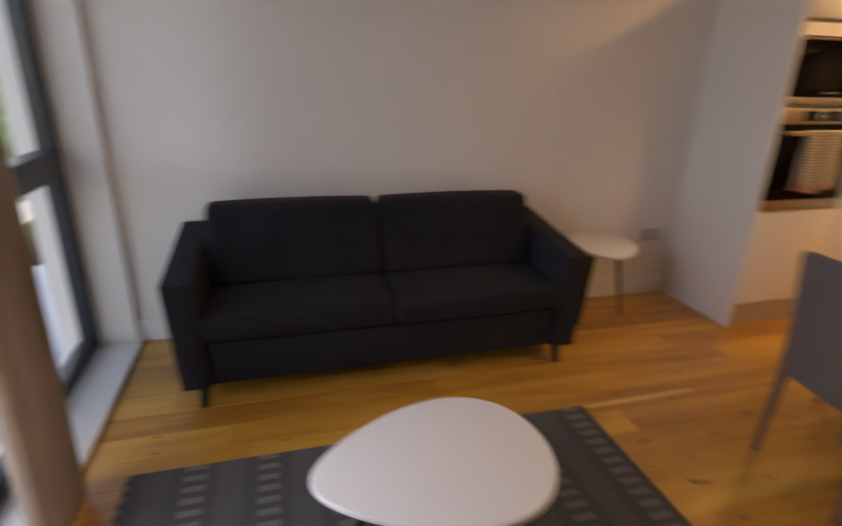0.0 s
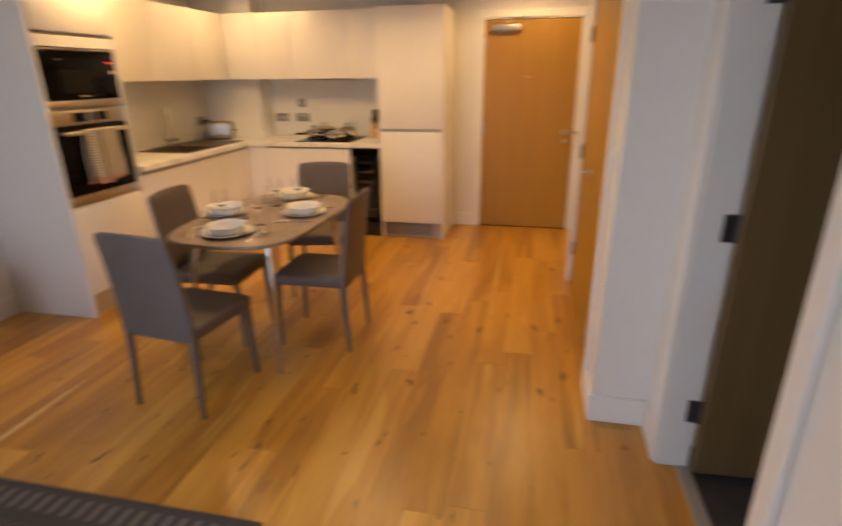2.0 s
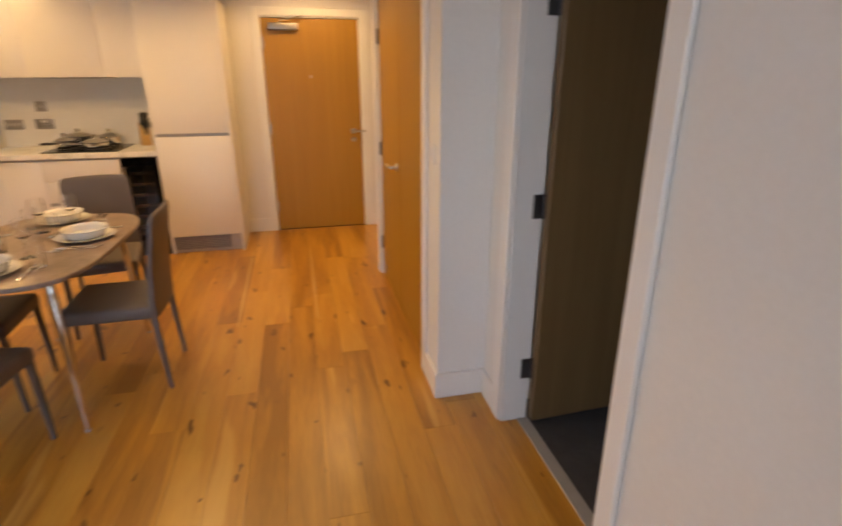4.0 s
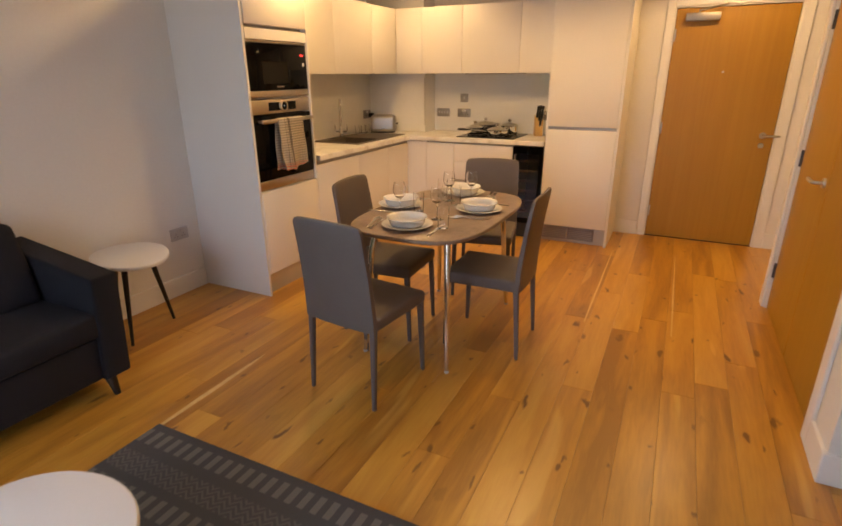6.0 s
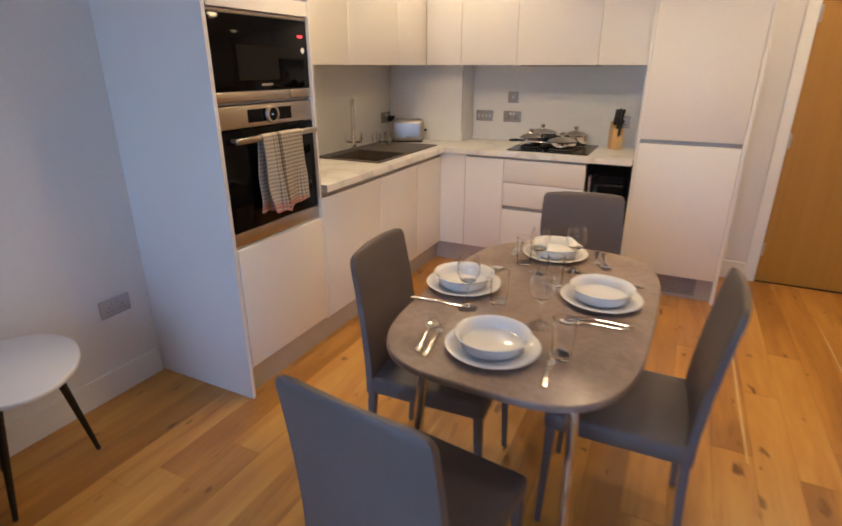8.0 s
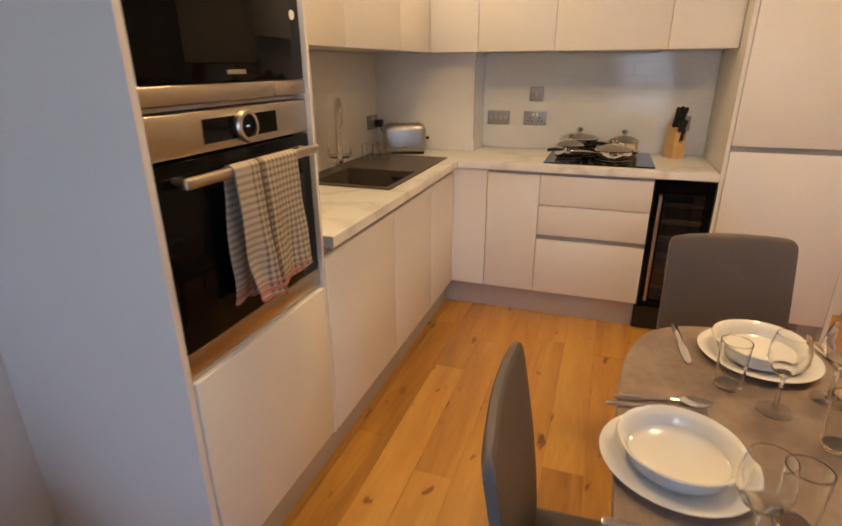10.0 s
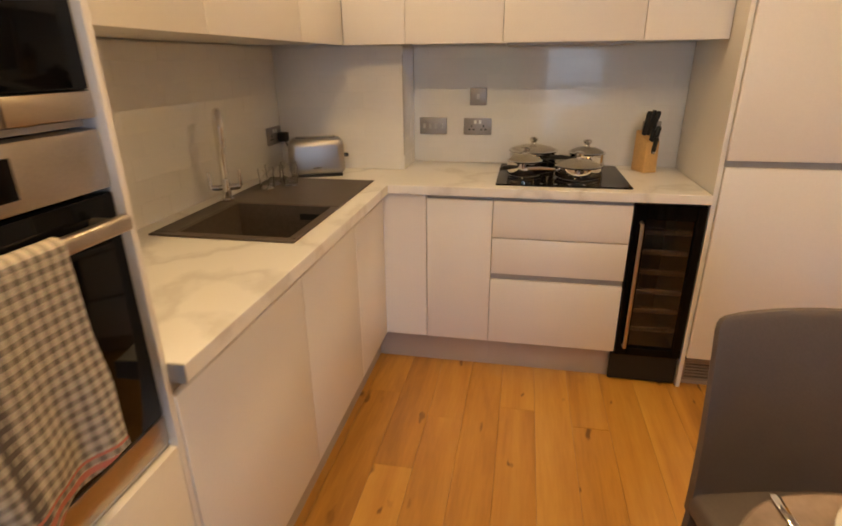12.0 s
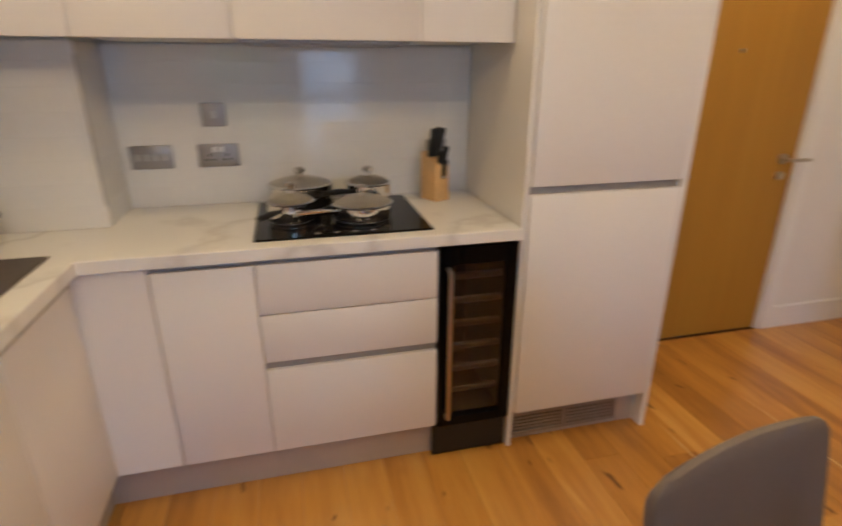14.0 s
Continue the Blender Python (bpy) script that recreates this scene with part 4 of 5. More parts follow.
part("plug_body", boxes((-0.022, 0.022, -0.045, 0.0, -0.024, 0.022), bevel=0.006), BLACK, plug)
part("cable", tube([(0, -0.03, -0.02), (0.005, -0.05, -0.07), (0.0, -0.08, -0.13), (-0.03, -0.10, -0.158)], 0.0035, 8), BLACK, plug)


# ---- hob and cookware ----
hob = thing("hob", "black glass hob set in the worktop", "hob", Matrix.Translation((5.905, 2.372, 0.9172)))
part("glass_top", boxes((0, 0.50, -0.289, 0.289, 0, 0.007), bevel=0.003, segments=1), BLACKGLASS, hob)
for k in range(4):
    part("control_mark", lathe([(0.0, 0.0004), (0.008, 0.0004), (0.008, 0.0), (0.0, 0.0)], 16, (0.03, -0.09 + 0.06 * k, 0.007)), SOCKETGREY, hob)


def pan(m, r, h, handle, lid, label, name="saucepan"):
    """A steel pan; handle: its direction in degrees, or None for two loops."""
    t = thing(name, label, "pan", m, "pans on the hob")
    part("body", lathe([(0.0, 0.0), (r * 0.88, 0.0), (r * 0.90, 0.007), (r * 0.96, 0.011), (r, 0.026), (r, h), (r + 0.004, h + 0.002), (r - 0.001, h + 0.003), (r - 0.002, h + 0.001), (r * 0.9, 0.004), (0.0, 0.004)], 40), CHROME, t)
    part("lining", lathe([(0.0, 0.0065), (r * 0.91, 0.0065), (r - 0.0045, 0.022), (r - 0.0035, h - 0.001)], 40), PANLINING, t, "satin steel inside")
    if lid:
        l = part("lid", lathe([(r + 0.003, h + 0.003), (r * 0.8, h + 0.018), (r * 0.4, h + 0.030), (0.0, h + 0.034), (0.0, h + 0.031), (r * 0.4, h + 0.027), (r * 0.8, h + 0.015), (r, h + 0.003)], 40), LIDGLASS, t, "domed glass lid")
        l.visible_shadow = False
        part("lid_rim", lathe([(r - 0.006, h + 0.0035), (r + 0.005, h + 0.0035), (r + 0.006, h + 0.006), (r - 0.002, h + 0.009), (r - 0.006, h + 0.006)], 40), CHROME, l)
        part("knob", lathe([(0.0, h + 0.033), (0.013, h + 0.033), (0.010, h + 0.042), (0.020, h + 0.050), (0.021, h + 0.060), (0.013, h + 0.067), (0.0, h + 0.068)], 20), CHROME, l, "steel knob")
    if handle is None:
        for s in (0, 180):
            b = tube([(r, -0.035, h * 0.75), (r + 0.03, -0.03, h * 0.8), (r + 0.036, 0, h * 0.8), (r + 0.03, 0.03, h * 0.8), (r, 0.035, h * 0.75)], 0.005, 10)
            bmesh.ops.transform(b, matrix=pose(0, 0, 0, 0, 0, s + 40), verts=b.verts)
            part("side_handle", b, BLACK, t)
    else:
        b = tube([(r - 0.002, 0, h * 0.78), (r + 0.03, 0, h * 0.86), (r + 0.08, 0, h * 0.95), (r + 0.15, 0, h * 1.02)], [0.006, 0.008, 0.011, 0.009], 12)
        bmesh.ops.transform(b, matrix=pose(0, 0, 0, 0, 0, handle), verts=b.verts)
        part("handle", b, CHROME if name == "frying_pan" else BLACK, t)
    return t


HZ = 0.9245
pan(Matrix.Translation((6.10, 2.54, HZ)), 0.078, 0.068, 155, True, "small steel saucepan with a glass lid")
pan(Matrix.Translation((6.30, 2.50, HZ)), 0.115, 0.085, None, True, "steel stockpot with side loops and a glass lid", "stockpot")
pan(Matrix.Translation((6.29, 2.245, HZ)), 0.085, 0.080, 130, True, "tall steel saucepan with a glass lid")
pan(Matrix.Translation((6.075, 2.30, HZ)), 0.102, 0.055, 115, True, "steel frying pan with a glass lid", "frying_pan")


def knife_block():
    t = thing("knife_block", "light wooden knife block full of black knives", "knife block", pose(6.33, 1.965, 0.917, 0, 0, 25))
    part("block", slab_tilt(), OAKBLOCK, t)
    # three long handles in the top and three short ones in the front: foot, lean and length
    spots = [((0.012, 0.020, 0.150), 0.10, 0.135), ((0.012, 0.0, 0.150), 0.14, 0.140), ((0.012, -0.020, 0.150), 0.20, 0.135), ((-0.030, -0.012, 0.118), 0.16, 0.10), ((-0.030, 0.010, 0.112), 0.12, 0.09), ((-0.044, -0.004, 0.092), 0.12, 0.075)]
    for foot, lean, l in spots:
        base = Vector(foot)
        tip = base + Vector((-0.12, -lean * 0.7, 1)).normalized() * l
        k = part("knife", tube([base, base.lerp(tip, 0.12), base.lerp(tip, 0.3), base.lerp(tip, 0.6), base.lerp(tip, 0.92), tip], [0.009, 0.0105, 0.0115, 0.0100, 0.0125, 0.008], 10), BLACK, t, "black knife handle")
        part("bolster", rod(bmesh.new(), base.lerp(tip, 0.05), base.lerp(tip, 0.13), 0.0112, n=10), CHROME, k)


def slab_tilt():
    bm = boxes((-0.05, 0.05, -0.036, 0.036, 0.0, 0.172), bevel=0.005)
    for v in bm.verts:
        if v.co.z > 0.1:
            v.co.z += v.co.x * 0.45
            v.co.x *= 0.9
    return bm


knife_block()


def toaster():
    t = thing("toaster", "polished steel two-slice toaster on the worktop", "toaster", pose(6.015, 3.53, 0.917, 0, 0, -68))
    bm = boxes((-0.135, 0.135, -0.075, 0.075, 0.010, 0.180), bevel=0.036, segments=6)
    for v in bm.verts:
        v.co.x *= 1 - 0.05 * v.co.z / 0.18
        v.co.y *= 1 - 0.12 * v.co.z / 0.18
    part("body", bm, TOASTERSTEEL, t, "satin steel casing")
    part("base", boxes((-0.118, 0.118, -0.060, 0.060, 0.0, 0.013), bevel=0.004), BLACK, t)
    part("top_plate", boxes((-0.092, 0.092, -0.034, 0.034, 0.177, 0.1815), bevel=0.002, segments=1), BLACK, t)
    for y in (-0.025, 0.025):
        part("slot", boxes((-0.085, 0.085, y * 0.68 - 0.008, y * 0.68 + 0.008, 0.1817, 0.183)), CHANNEL, t)
    part("lever", boxes((0.130, 0.153, -0.018, 0.018, 0.085, 0.100), bevel=0.004), BLACK, t)
    part("badge", boxes((-0.02, 0.02, -0.0755, -0.0705, 0.042, 0.050), bevel=0.001, segments=1), CHROME, t, "small bright badge")


toaster()


def tumbler(m, r=0.034, h=0.085, label="clear glass tumbler", name="tumbler", group=""):
    bm = lathe([(0.0, 0.0), (r * 0.86, 0.0), (r, h), (r - 0.0025, h), (r * 0.86 - 0.003, 0.008), (0.0, 0.008)], 28)
    return single(name, bm, GLASS, label, "glass", m, group)


first = tumbler(pose(5.66, 3.62, 0.9275), label="clear glass tumbler standing on the drainer", group="drainer glasses")
for x, y in ((5.745, 3.63), (5.735, 3.545), (5.82, 3.59)):
    copy_thing(first, pose(x, y, 0.9275))


# ---- dining table ----
def table_outline(a, b, p=3.6, n=72):
    pts = []
    for k in range(n):
        t = 2 * math.pi * k / n
        c, s = math.cos(t), math.sin(t)
        pts.append((a * abs(c) ** (2 / p) * (1 if c >= 0 else -1), b * abs(s) ** (2 / p) * (1 if s >= 0 else -1)))
    return pts


TABLE = pose(3.815, 1.885, 0, 0, 0, -1.5)
table = thing("dining_table", "oval-cornered dining table with a grey stone-effect top on chrome legs", "table", TABLE)
part("tabletop", slab(table_outline(0.60, 0.375), 0.728, 0.75, bevel=0.006, segments=3), TABLETOP, table, "grey stone-effect top")
part("underframe", boxes((-0.42, 0.42, -0.23, -0.19, 0.70, 0.7275), (-0.42, 0.42, 0.19, 0.23, 0.70, 0.7275), (-0.42, -0.38, -0.19, 0.19, 0.70, 0.7275), (0.38, 0.42, -0.19, 0.19, 0.70, 0.7275)), STEEL, table)
for sx in (-1, 1):
    for sy in (-1, 1):
        leg = part("leg", tube([(0.40 * sx, 0.21 * sy, 0.71), (0.43 * sx, 0.225 * sy, 0.6), (0.445 * sx, 0.232 * sy, 0.45), (0.455 * sx, 0.237 * sy, 0.3), (0.475 * sx, 0.247 * sy, 0.12), (0.49 * sx, 0.255 * sy, 0.012)], [0.017, 0.017, 0.016, 0.015, 0.013, 0.011], 16), CHROME, table, "chrome leg")
        part("foot", rod(bmesh.new(), (0.491 * sx, 0.256 * sy, 0.0), (0.491 * sx, 0.256 * sy, 0.012), 0.0125), CHANNEL, leg)


# ---- dining chairs ----
def chair_back():
    """An upholstered back, gently curved, from under the seat to the top."""
    bm = bmesh.new()
    levels = [0, 0.1, 0.2, 0.3, 0.4, 0.5, 0.6, 0.7, 0.8, 0.88, 0.93, 0.955, 0.975, 0.99, 1.0]
    n, k = 14, len(levels) - 1
    front, back = [], []
    for j in range(k + 1):
        v = levels[j]
        curl = 1 - math.sqrt(1 - min(1.0, max(0.0, (v - 0.93) / 0.07)) ** 2)
        z = 0.40 + 0.505 * v
        lean = -0.205 - 0.06 * v ** 1.6
        half = 0.205 - 0.012 * v - 0.03 * curl
        fr, bk = [], []
        for i in range(n + 1):
            u = 2 * i / n - 1
            bow = 0.012 * (1 - u * u)
            thick = 0.034 - 0.008 * v - 0.014 * curl - (0.008 if abs(u) > 0.99 else 0)
            fr.append(bm.verts.new((lean - bow + thick / 2, u * half, z + 0.006 * (1 - u * u) * v)))
            bk.append(bm.verts.new((lean - bow - thick / 2, u * half, z + 0.006 * (1 - u * u) * v)))
        front.append(fr)
        back.append(bk)
    for j in range(k):
        for i in range(n):
            bm.faces.new((front[j][i], front[j][i + 1], front[j + 1][i + 1], front[j + 1][i]))
            bm.faces.new((back[j][i + 1], back[j][i], back[j + 1][i], back[j + 1][i + 1]))
        bm.faces.new((back[j][0], front[j][0], front[j + 1][0], back[j + 1][0]))
        bm.faces.new((front[j][n], back[j][n], back[j + 1][n], front[j + 1][n]))
    for i in range(n):
        bm.faces.new((front[k][i], front[k][i + 1], back[k][i + 1], back[k][i]))
        bm.faces.new((front[0][i + 1], front[0][i], back[0][i], back[0][i + 1]))
    bmesh.ops.recalc_face_normals(bm, faces=bm.faces)
    return bm


def square_leg(a, b, s0, s1):
    """A square tapered leg from a (top) to b (floor)."""
    bm = bmesh.new()
    rings = []
    for p, s in ((a, s0), (Vector(a).lerp(Vector(b), 0.5), (s0 + s1) / 2), (b, s1)):
        rings.append([bm.verts.new((p[0] + s * dx, p[1] + s * dy, p[2])) for dx, dy in ((-1, -1), (1, -1), (1, 1), (-1, 1))])
    for r, q in zip(rings, rings[1:]):
        for i in range(4):
            bm.faces.new((r[i], r[(i + 1) % 4], q[(i + 1) % 4], q[i]))
    bm.faces.new(rings[0])
    bm.faces.new(rings[-1][::-1])
    bmesh.ops.recalc_face_normals(bm, faces=bm.faces)
    bmesh.ops.bevel(bm, geom=[e for e in bm.edges if abs(e.verts[0].co.z - e.verts[1].co.z) > 0.05], offset=0.003, segments=2, affect="EDGES")
    return bm


def dining_chair(m):
    c = thing("dining_chair", "grey faux-leather dining chair with covered legs, pulled up to the table", "chair", m, "chairs round the table")
    seat = boxes((-0.215, 0.215, -0.205, 0.205, 0.395, 0.462), bevel=0.018, segments=3)
    bmesh.ops.subdivide_edges(seat, edges=[e for e in seat.edges if e.calc_length() > 0.2], cuts=5, use_grid_fill=True)
    for v in seat.verts:
        if v.co.z > 0.44:
            v.co.z += 0.008 * max(0, 1 - (v.co.x / 0.22) ** 2) * max(0, 1 - (v.co.y / 0.21) ** 2)
    part("seat", seat, LEATHER, c)
    part("backrest", chair_back(), LEATHER, c)
    for s in (-1, 1):
        part("leg", square_leg((0.192, 0.185 * s, 0.40), (0.205, 0.19 * s, 0.0), 0.0145, 0.0095), LEATHER, c)
        part("leg", square_leg((-0.200, 0.188 * s, 0.42), (-0.225, 0.195 * s, 0.0), 0.0145, 0.0095), LEATHER, c)
    return c


chair = dining_chair(pose(3.115, 1.985, 0, 0, 0, -7))
copy_thing(chair, pose(3.80, 1.575, 0, 0, 0, 91))
copy_thing(chair, pose(3.725, 2.193, 0, 0, 0, -87))
copy_thing(chair, pose(4.53, 1.865, 0, 0, 0, 191))


# ---- table settings ----
def plate(m):
    bm = lathe([(0.0, 0.003), (0.075, 0.003), (0.085, 0.0), (0.092, 0.002), (0.105, 0.010), (0.132, 0.016), (0.134, 0.018), (0.131, 0.019), (0.104, 0.0135), (0.09, 0.007), (0.0, 0.007)], 48)
    return single("dinner_plate", bm, CERAMIC, "white porcelain dinner plate set on the table", "plate", m, "dinner plates")


def bowl(m):
    bm = lathe([(0.0, 0.003), (0.074, 0.0), (0.083, 0.003), (0.090, 0.012), (0.094, 0.031), (0.102, 0.041), (0.107, 0.044), (0.106, 0.046), (0.099, 0.043), (0.0905, 0.033), (0.085, 0.014), (0.072, 0.007), (0.0, 0.006)], 48)
    return single("bowl", bm, CERAMIC, "white porcelain bowl stacked on a dinner plate", "bowl", m, "bowls")


def wine_glass(m):
    bm = lathe([(0.0, 0.0), (0.034, 0.0), (0.034, 0.002), (0.008, 0.006), (0.0045, 0.012), (0.004, 0.075), (0.008, 0.084), (0.028, 0.102), (0.037, 0.125), (0.036, 0.15), (0.030, 0.178), (0.0285, 0.178), (0.0345, 0.15), (0.0352, 0.125), (0.0265, 0.1045), (0.0, 0.088)], 32)
    return single("wine_glass", bm, GLASS, "clear stemmed wine glass on the dining table", "glass", m, "wine glasses")


def cutlery(kind, m):
    """Steel cutlery along local x, the working end at +x: (x, half width, height, thickness) along it."""
    rows = [(-0.105, 0.004, 0.003, 0.0012), (-0.100, 0.0085, 0.003, 0.0016), (-0.080, 0.0090, 0.003, 0.0018), (-0.040, 0.0065, 0.004, 0.0018), (0.0, 0.0042, 0.0065, 0.0017), (0.025, 0.0040, 0.008, 0.0016)]
    if kind == "knife":
        rows = [(-0.105, 0.005, 0.003, 0.002), (-0.10, 0.0085, 0.0035, 0.003), (-0.05, 0.0080, 0.0038, 0.0032), (0.0, 0.0065, 0.0035, 0.003), (0.012, 0.0090, 0.003, 0.0012), (0.05, 0.0100, 0.003, 0.0010), (0.09, 0.0088, 0.003, 0.0008), (0.105, 0.003, 0.003, 0.0006)]
    elif kind == "fork":
        rows += [(0.036, 0.008, 0.006, 0.0014), (0.046, 0.0115, 0.004, 0.0013), (0.058, 0.0122, 0.0032, 0.0012)]
    else:
        rows += [(0.036, 0.010, 0.0065, 0.0014), (0.048, 0.0172, 0.005, 0.0013), (0.062, 0.0200, 0.004, 0.0013), (0.078, 0.0185, 0.0045, 0.0013), (0.092, 0.011, 0.006, 0.0013), (0.097, 0.004, 0.007, 0.0012)]
    bm = bmesh.new()
    n, rings = 8, []
    for x, half, z, thick in rows:
        deep = 0.0035 * (half / 0.02) ** 2 if kind == "spoon" and x > 0.03 else 0.0
        top = [(-1 + 2 * k / n) for k in range(n + 1)]
        up = [(q * half, z + thick * (1 - q * q) - deep * (1 - q * q)) for q in top]
        down = [(q * half, z - thick * 0.6 * (1 - q * q) - deep * (1 - q * q) - 0.0003) for q in top[::-1]]
        rings.append([bm.verts.new((x, yy, max(0.0002, zz))) for yy, zz in up + down])
    for a, b in zip(rings, rings[1:]):
        for k in range(len(a)):
            j = (k + 1) % len(a)
            bm.faces.new((a[k], a[j], b[j], b[k]))
    bm.faces.new(rings[0][::-1])
    bm.faces.new(rings[-1])
    if kind == "fork":
        for ty in (-0.0102, -0.0034, 0.0034, 0.0102):
            rod(bm, (0.055, ty, 0.0032), (0.097, ty * 0.95, 0.0055), 0.0017, 0.0009, 8)
    bmesh.ops.recalc_face_normals(bm, faces=bm.faces)
    return single(kind if kind != "knife" else "table_knife", bm, CHROME, "polished steel table " + kind + " beside a plate", "cutlery", m, "cutlery")


made = {}


def put(kind, build, m):
    if kind in made:
        return copy_thing(made[kind], m)
    made[kind] = build(m)
    return made[kind]


TZ = 0.7502
# place settings: where the plate lies and the way the diner faces
for px, py, face in ((3.415, 1.915, 0), (3.885, 1.69, 90), (3.80, 2.155, -90), (4.265, 1.930, 180)):
    at = pose(px, py, TZ, 0, 0, face)
    put("plate", plate, at)
    put("bowl", bowl, at @ Matrix.Translation((0, 0, 0.0078)))
    put("knife", lambda q: cutlery("knife", q), at @ pose(-0.02, -0.168, 0.0, 0, 0, 4))
    put("fork", lambda q: cutlery("fork", q), at @ pose(-0.02, 0.168, 0.0, 0, 0, 8))
    put("spoon", lambda q: cutlery("spoon", q), at @ pose(-0.005, 0.202, 0.0, 0, 0, 11))
for gx, gy in ((3.608, 1.831), (3.634, 2.075), (4.040, 1.945), (4.118, 1.826)):
    put("wine_glass", wine_glass, Matrix.Translation((gx, gy, TZ)))
for gx, gy in ((3.462, 1.732), (3.715, 1.995), (4.112, 2.020), (3.950, 1.862)):
    put("table_tumbler", lambda q: tumbler(q, 0.032, 0.112, "tall clear glass tumbler on the dining table", group="table tumblers"), Matrix.Translation((gx, gy, TZ)))


# ---- living area ----
def cushion(x0, x1, y0, y1, z0, z1, r, puff, tufts=()):
    """A soft block with rounded edges, bulging faces and button dimples on the -y face."""
    bm = boxes((x0, x1, y0, y1, z0, z1), bevel=r, segments=4)
    long_edges = [e for e in bm.edges if e.calc_length() > 0.12]
    bmesh.ops.subdivide_edges(bm, edges=long_edges, cuts=17 if tufts else 9, use_grid_fill=True)
    cx, cy, cz = (x0 + x1) / 2, (y0 + y1) / 2, (z0 + z1) / 2
    hx, hy, hz = (x1 - x0) / 2, (y1 - y0) / 2, (z1 - z0) / 2
    for v in bm.verts:
        u, w, s = (v.co.x - cx) / hx, (v.co.y - cy) / hy, (v.co.z - cz) / hz
        b = lambda a: max(0.0, 1 - a * a)
        v.co.x += puff * u * b(w) * b(s)
        v.co.y += puff * w * b(u) * b(s)
        v.co.z += puff * s * b(u) * b(w)
        if w < 0:
            for tx, tz in tufts:
                d2 = (v.co.x - tx) ** 2 + (v.co.z - tz) ** 2
                v.co.y += 0.026 * math.exp(-d2 / 0.003)
            for tx in {q[0] for q in tufts}:
                v.co.y += 0.012 * b(s) * math.exp(-(v.co.x - tx) ** 2 / 0.0009)
    return bm


def sofa():
    s = thing("sofa", "charcoal two-seat fabric sofa with button-tufted back cushions", "sofa", Matrix.Translation((1.535, 3.42, 0)) @ Matrix.Diagonal((1.02, 1.0, 1.0, 1.0)))
    y0, y1 = -0.380, 0.355
    part("base", boxes((-0.865, 0.865, y0 + 0.02, y1, 0.105, 0.32), bevel=0.012), SOFA_FABRIC, s)
    part("back", boxes((-0.865, 0.865, y1 - 0.15, y1, 0.30, 0.755), bevel=0.03, segments=3), SOFA_FABRIC, s)
    for k in (-1, 1):
        arm = boxes((0.87, 1.0, y0 - 0.005, y1, 0.10, 0.615), bevel=0.012, segments=3)
        for v in arm.verts:
            v.co.x *= k
            if v.co.z < 0.2:
                v.co.x -= 0.03 * k
            elif v.co.z > 0.5:
                v.co.z += 0.085 * (v.co.y - y0) / (y1 - y0)
        if k < 0:
            bmesh.ops.reverse_faces(arm, faces=arm.faces)
        part("armrest", arm, SOFA_FABRIC, s)
        x0, x1 = (0.006, 0.866) if k > 0 else (-0.866, -0.006)
        part("seat_cushion", cushion(x0, x1, y0 - 0.002, y1 - 0.17, 0.325, 0.45, 0.024, 0.012), SOFA_FABRIC, s)
        x0, x1 = (0.008, 0.845) if k > 0 else (-0.845, -0.012)
        tufts = [(x0 + (x1 - x0) * f, z) for f in (0.2, 0.4, 0.6, 0.8) for z in (0.60, 0.73)]
        bc = cushion(x0, x1, -0.02, 0.13, 0.455, 0.835, 0.026, 0.014, tufts)
        for v in bc.verts:
            v.co.y += 0.26 * (v.co.z - 0.455)
        p = part("back_cushion", bc, SOFA_FABRIC, s)
        for tx, tz in tufts:
            bt = lathe([(0.0, 0.005), (0.008, 0.004), (0.011, 0.0), (0.0, -0.002)], 12)
            bmesh.ops.transform(bt, matrix=pose(tx, -0.012 + 0.26 * (tz - 0.455), tz, 90, 0, 0), verts=bt.verts)
            part("button", bt, SOFA_FABRIC, p)
        for yy in (y0 + 0.05, y1 - 0.07):
            part("leg", tube([(0.878 * k, yy - 0.02, 0.108), (0.886 * k, yy - 0.038, 0.0)], [0.027, 0.015], 14), DARKWOOD, s, "tapered dark wooden leg")


sofa()


def egg(a, b, skew, n=64):
    return [(a * math.cos(t), b * math.sin(t) * (1 + skew * math.cos(t))) for t in (2 * math.pi * k / n for k in range(n))]


def pebble_table(name, label, m, a, b, h, feet, category, turn=0):
    t = thing(name, label, category, m)
    top = slab(egg(a, b, 0.12 if turn else 0.32), h - 0.022, h, bevel=0.007, segments=3)
    bmesh.ops.transform(top, matrix=pose(0, 0, 0, 0, 0, turn), verts=top.verts)
    part("tabletop", top, WHITETOP, t, "white lacquered pebble-shaped top")
    for fx, fy in feet:
        part("leg", tube([(fx * 0.55, fy * 0.55, h - 0.023), (fx, fy, 0.0)], [0.017, 0.009], 14), DARKWOOD, t, "black tapered splayed leg")
    return t


pebble_table("side_table", "small white pebble-topped side table on black legs", pose(2.965, 3.525, 0), 0.268, 0.205, 0.50, [(-0.17, -0.105), (0.195, -0.015), (-0.05, 0.205)], "side table", 70)
pebble_table("coffee_table", "white pebble-topped coffee table standing on the rug", pose(1.428, 2.038, 0.012, 0, 0, 2), 0.366, 0.270, 0.388, [(0.24, 0.17), (0.24, -0.17), (-0.30, 0.0)], "coffee table")


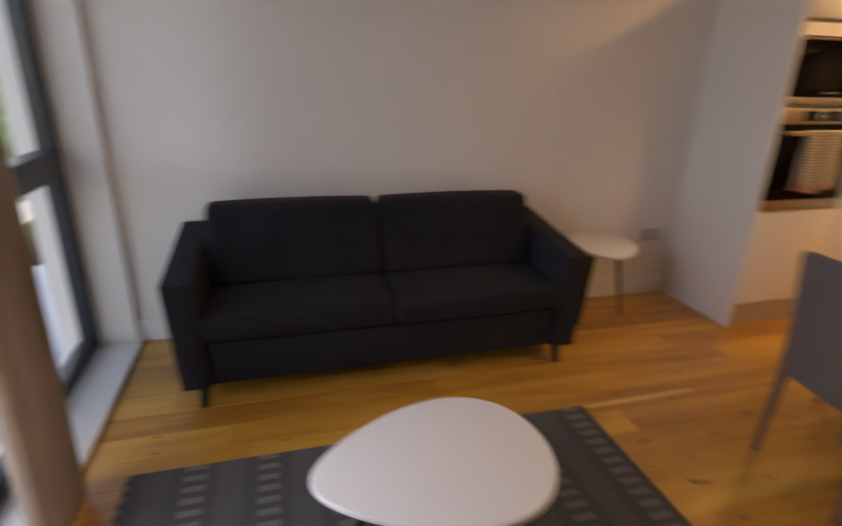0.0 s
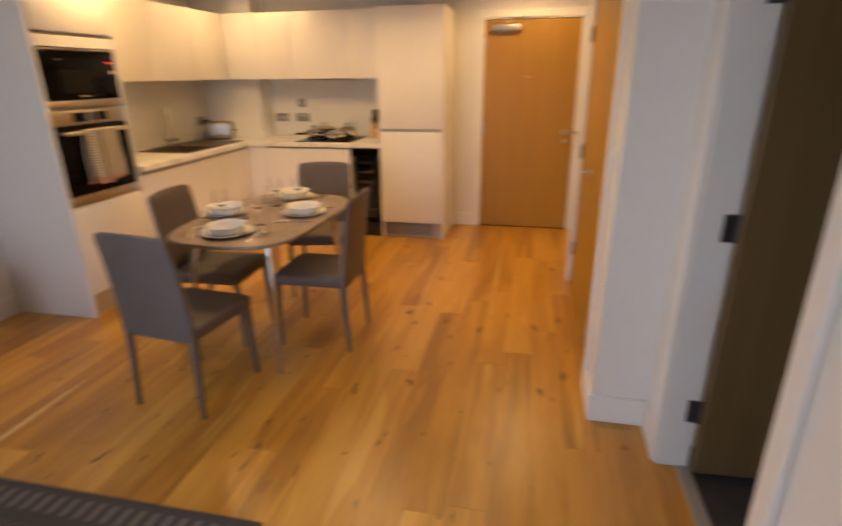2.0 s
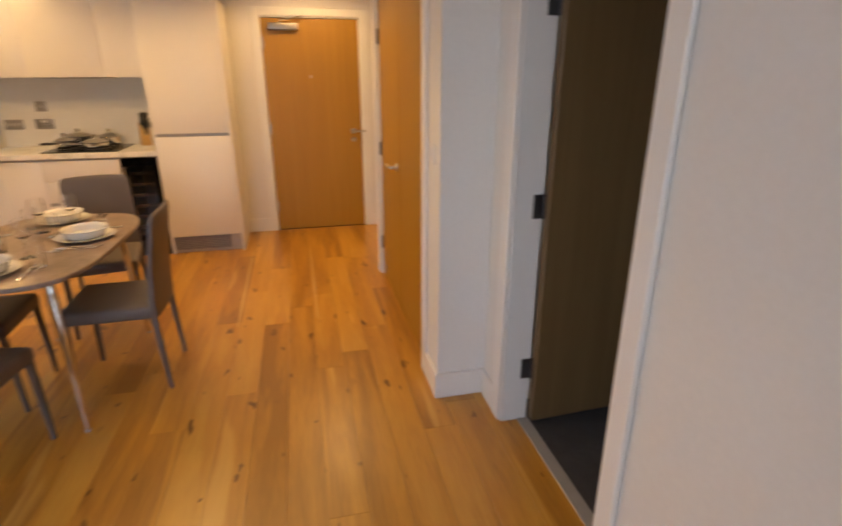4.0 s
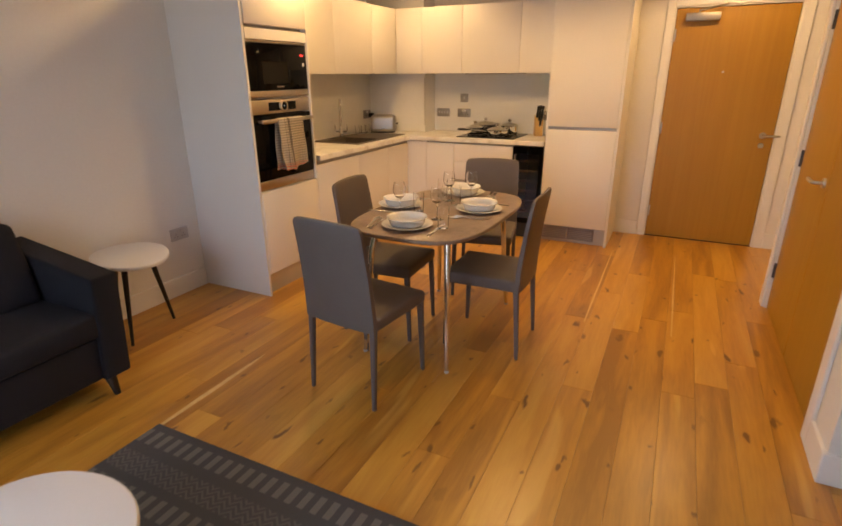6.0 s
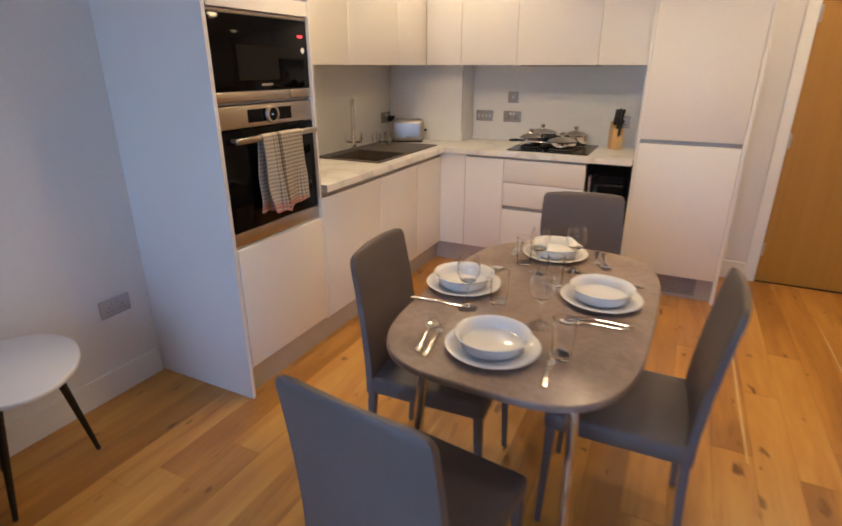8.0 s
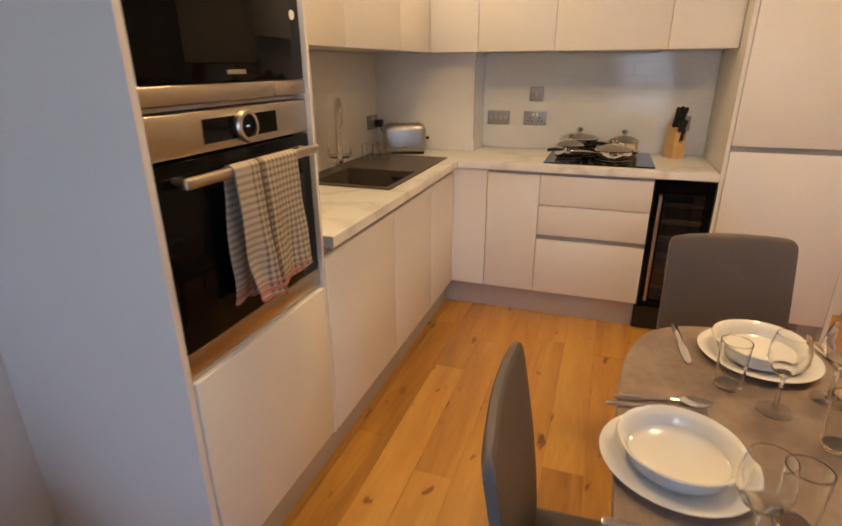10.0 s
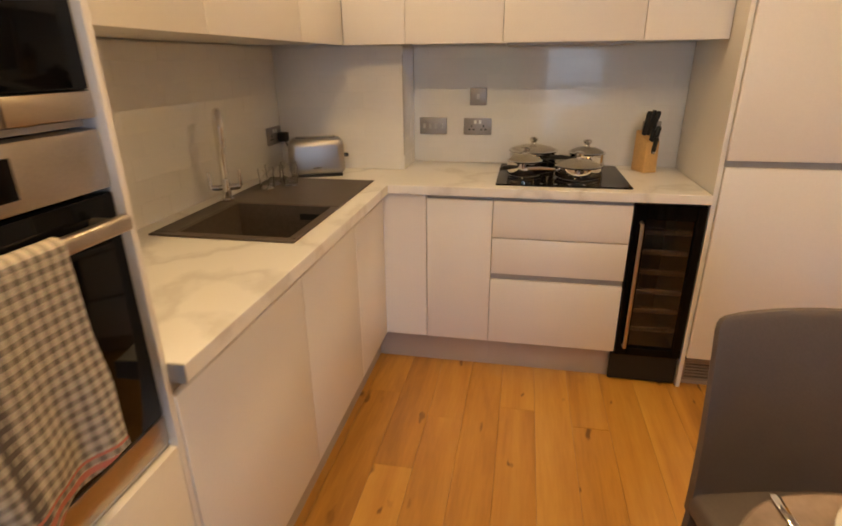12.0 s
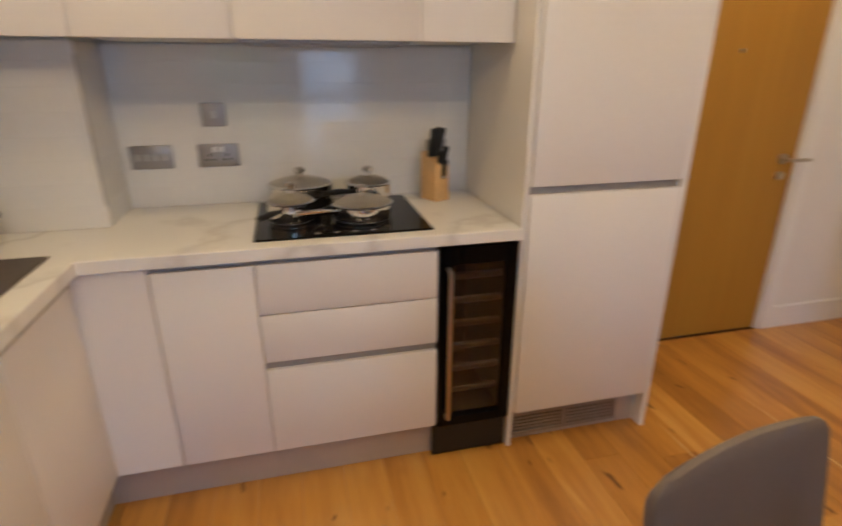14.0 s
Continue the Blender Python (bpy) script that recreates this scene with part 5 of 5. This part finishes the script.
def rug():
    bm = boxes((-1.95, 0.0, -1.40, 0.0, 0.0, 0.011), bevel=0.003, segments=1)
    return bm


single("rug", rug(), RUGWEAVE, "dark grey flat-woven rug with bars and chevrons", "rug", pose(2.352, 2.645, 0.0005, 0, 0, 0))


# ---- ceiling lights ----
for lx, ly, power, beam in DOWNLIGHTS:
    d = thing("downlight", "recessed round ceiling downlight, switched on", "ceiling light", Matrix.Translation((lx, ly, CEIL)), "downlights")
    part("bezel", lathe([(0.032, -0.004), (0.045, -0.004), (0.046, -0.0005), (0.030, -0.0005)], 28), TRIM, d)
    part("lens", lathe([(0.0, -0.001), (0.030, -0.001), (0.030, -0.0004), (0.0, -0.0004)], 24), LED, d, "glowing lamp lens")

# ---- wall tiles ----
TW, TH = 0.15, 0.075


def tile_wall(name, label, m, length, z0, z1, bond):
    """Tiles along local x, standing off along local -y from a grout bed."""
    bed = structure(name, boxes((0.0, length, -0.0102, -0.0005, z0, z1)), GROUT, label, "tiles")
    bed.matrix_world = m
    shapes = {}
    z, row = z0, 0
    while z < z1 - 0.01:
        h = min(TH, z1 - z)
        x = -(TW / 2 if bond and row % 2 else 0.0)
        while x < length - 0.004:
            a, b = max(x, 0.0), min(x + TW, length)
            key = (round(b - a, 3), round(h, 3))
            if b - a > 0.006:
                if key not in shapes:
                    g = 0.0004
                    shapes[key] = mesh_of("tile", boxes((g, b - a - g, -0.0112, -0.0101, g, h - g), bevel=0.0005, segments=1), TILE)
                t = new("tile", shapes[key])
                t.parent = bed
                t.location = (a, random.uniform(-0.0003, 0.0003), z)
                t.rotation_euler = (random.uniform(-0.005, 0.005), 0, random.uniform(-0.005, 0.005))
            x += TW
        z += TH
        row += 1


tile_wall("splashback_north", "glossy white wall tiles behind the sink", Matrix.Translation((4.346, NORTH, 0)), 6.19 - 4.346, 0.918, 1.50, True)
tile_wall("splashback_pier", "glossy white wall tiles on the corner pier", Matrix.Translation((6.20, NORTH - 0.012, 0)) @ pose(0, 0, 0, 0, 0, -90), NORTH - 0.012 - 3.145, 0.918, 1.50, True)
tile_wall("splashback_pier_side", "glossy white wall tiles on the side of the corner pier", Matrix.Translation((6.20, 3.145, 0)), EAST - 0.0125 - 6.20, 0.918, 1.50, True)
structure("trim_pier", boxes((6.1905, 6.1995, 3.1380, 3.1446, 0.918, 1.5), bevel=0.001, segments=1), TRIM, "white edge strip where the pier's tiles meet", "trim")
# shadow along the tiles' open edge, built as a thin dark strip
structure("trim_pier_joint_shadow", boxes((6.1930, 6.1995, 3.1335, 3.1378, 0.99, 1.46)), CHANNEL, "dark strip put in for the shadow at the tile joint beside the edge strip", "trim")
tile_wall("splashback_east", "glossy white wall tiles behind the hob", Matrix.Translation((EAST, 3.1325, 0)) @ pose(0, 0, 0, 0, 0, -90), 3.1325 - 1.787, 0.918, 1.50, True)

# ---- floor planks ----
PW = 0.152
plank_mesh = {}
y, row = 3.80, 0
while y > -1.0 - 0.01:
    x_min, x_max = (0.0, EAST) if y > 0.05 else (0.0, 3.3)
    if y < SOUTH - 0.1:
        x_min, x_max = 5.0, EAST
    elif y <= 0.05:
        x_max = EAST
    x = x_min - random.uniform(0.0, 1.2)
    while x < x_max:
        length = random.choice((1.05, 1.35, 1.7, 1.95))
        a, b = max(x, x_min), min(x + length, x_max)
        if b - a > 0.02:
            key = round(b - a, 3)
            if key not in plank_mesh:
                plank_mesh[key] = mesh_of("plank", boxes((0.0003, key - 0.0003, -PW + 0.0003, -0.0003, -0.012, 0.0), bevel=0.0007, segments=1), FLOORWOOD)
            p = new("plank", plank_mesh[key])
            p.parent = floor
            p.location = (a, y, random.uniform(-0.0004, 0.0))
        x += length
    y -= PW
    row += 1

# pale sapwood streaks along the planks: where each begins and ends, its line and its width
SAPWOOD = material("pale_sapwood", (0.68, 0.48, 0.22), 0.34, grain=[(25, 0.10), (160, 0.08)])


def streak_outline(x0, x1, y, width, n=12):
    """A long sliver, ragged along both edges, running out to a point."""
    edge = []
    for side in (-1, 1):
        row = []
        for k in range(n + 1):
            f = k / n
            taper = math.sin(math.pi * min(1.0, 0.12 + 0.88 * f)) ** 0.6
            row.append((x0 + (x1 - x0) * f, y + 0.010 * f + side * width * (taper * (0.8 + 0.3 * noise.noise(Vector((f * 7, y * 5, side)))) + 0.02)))
        edge.append(row)
    return edge[0] + edge[1][::-1]


for x0, x1, y, width in ((2.36, 3.06, 2.640, 0.017), (4.25, 5.85, 1.085, 0.008), (4.26, 5.90, 0.578, 0.007)):
    part("sapwood_streak", slab(streak_outline(x0, x1, y, width), -0.0005, 0.0006), SAPWOOD, floor, "pale sapwood streak in the oak")
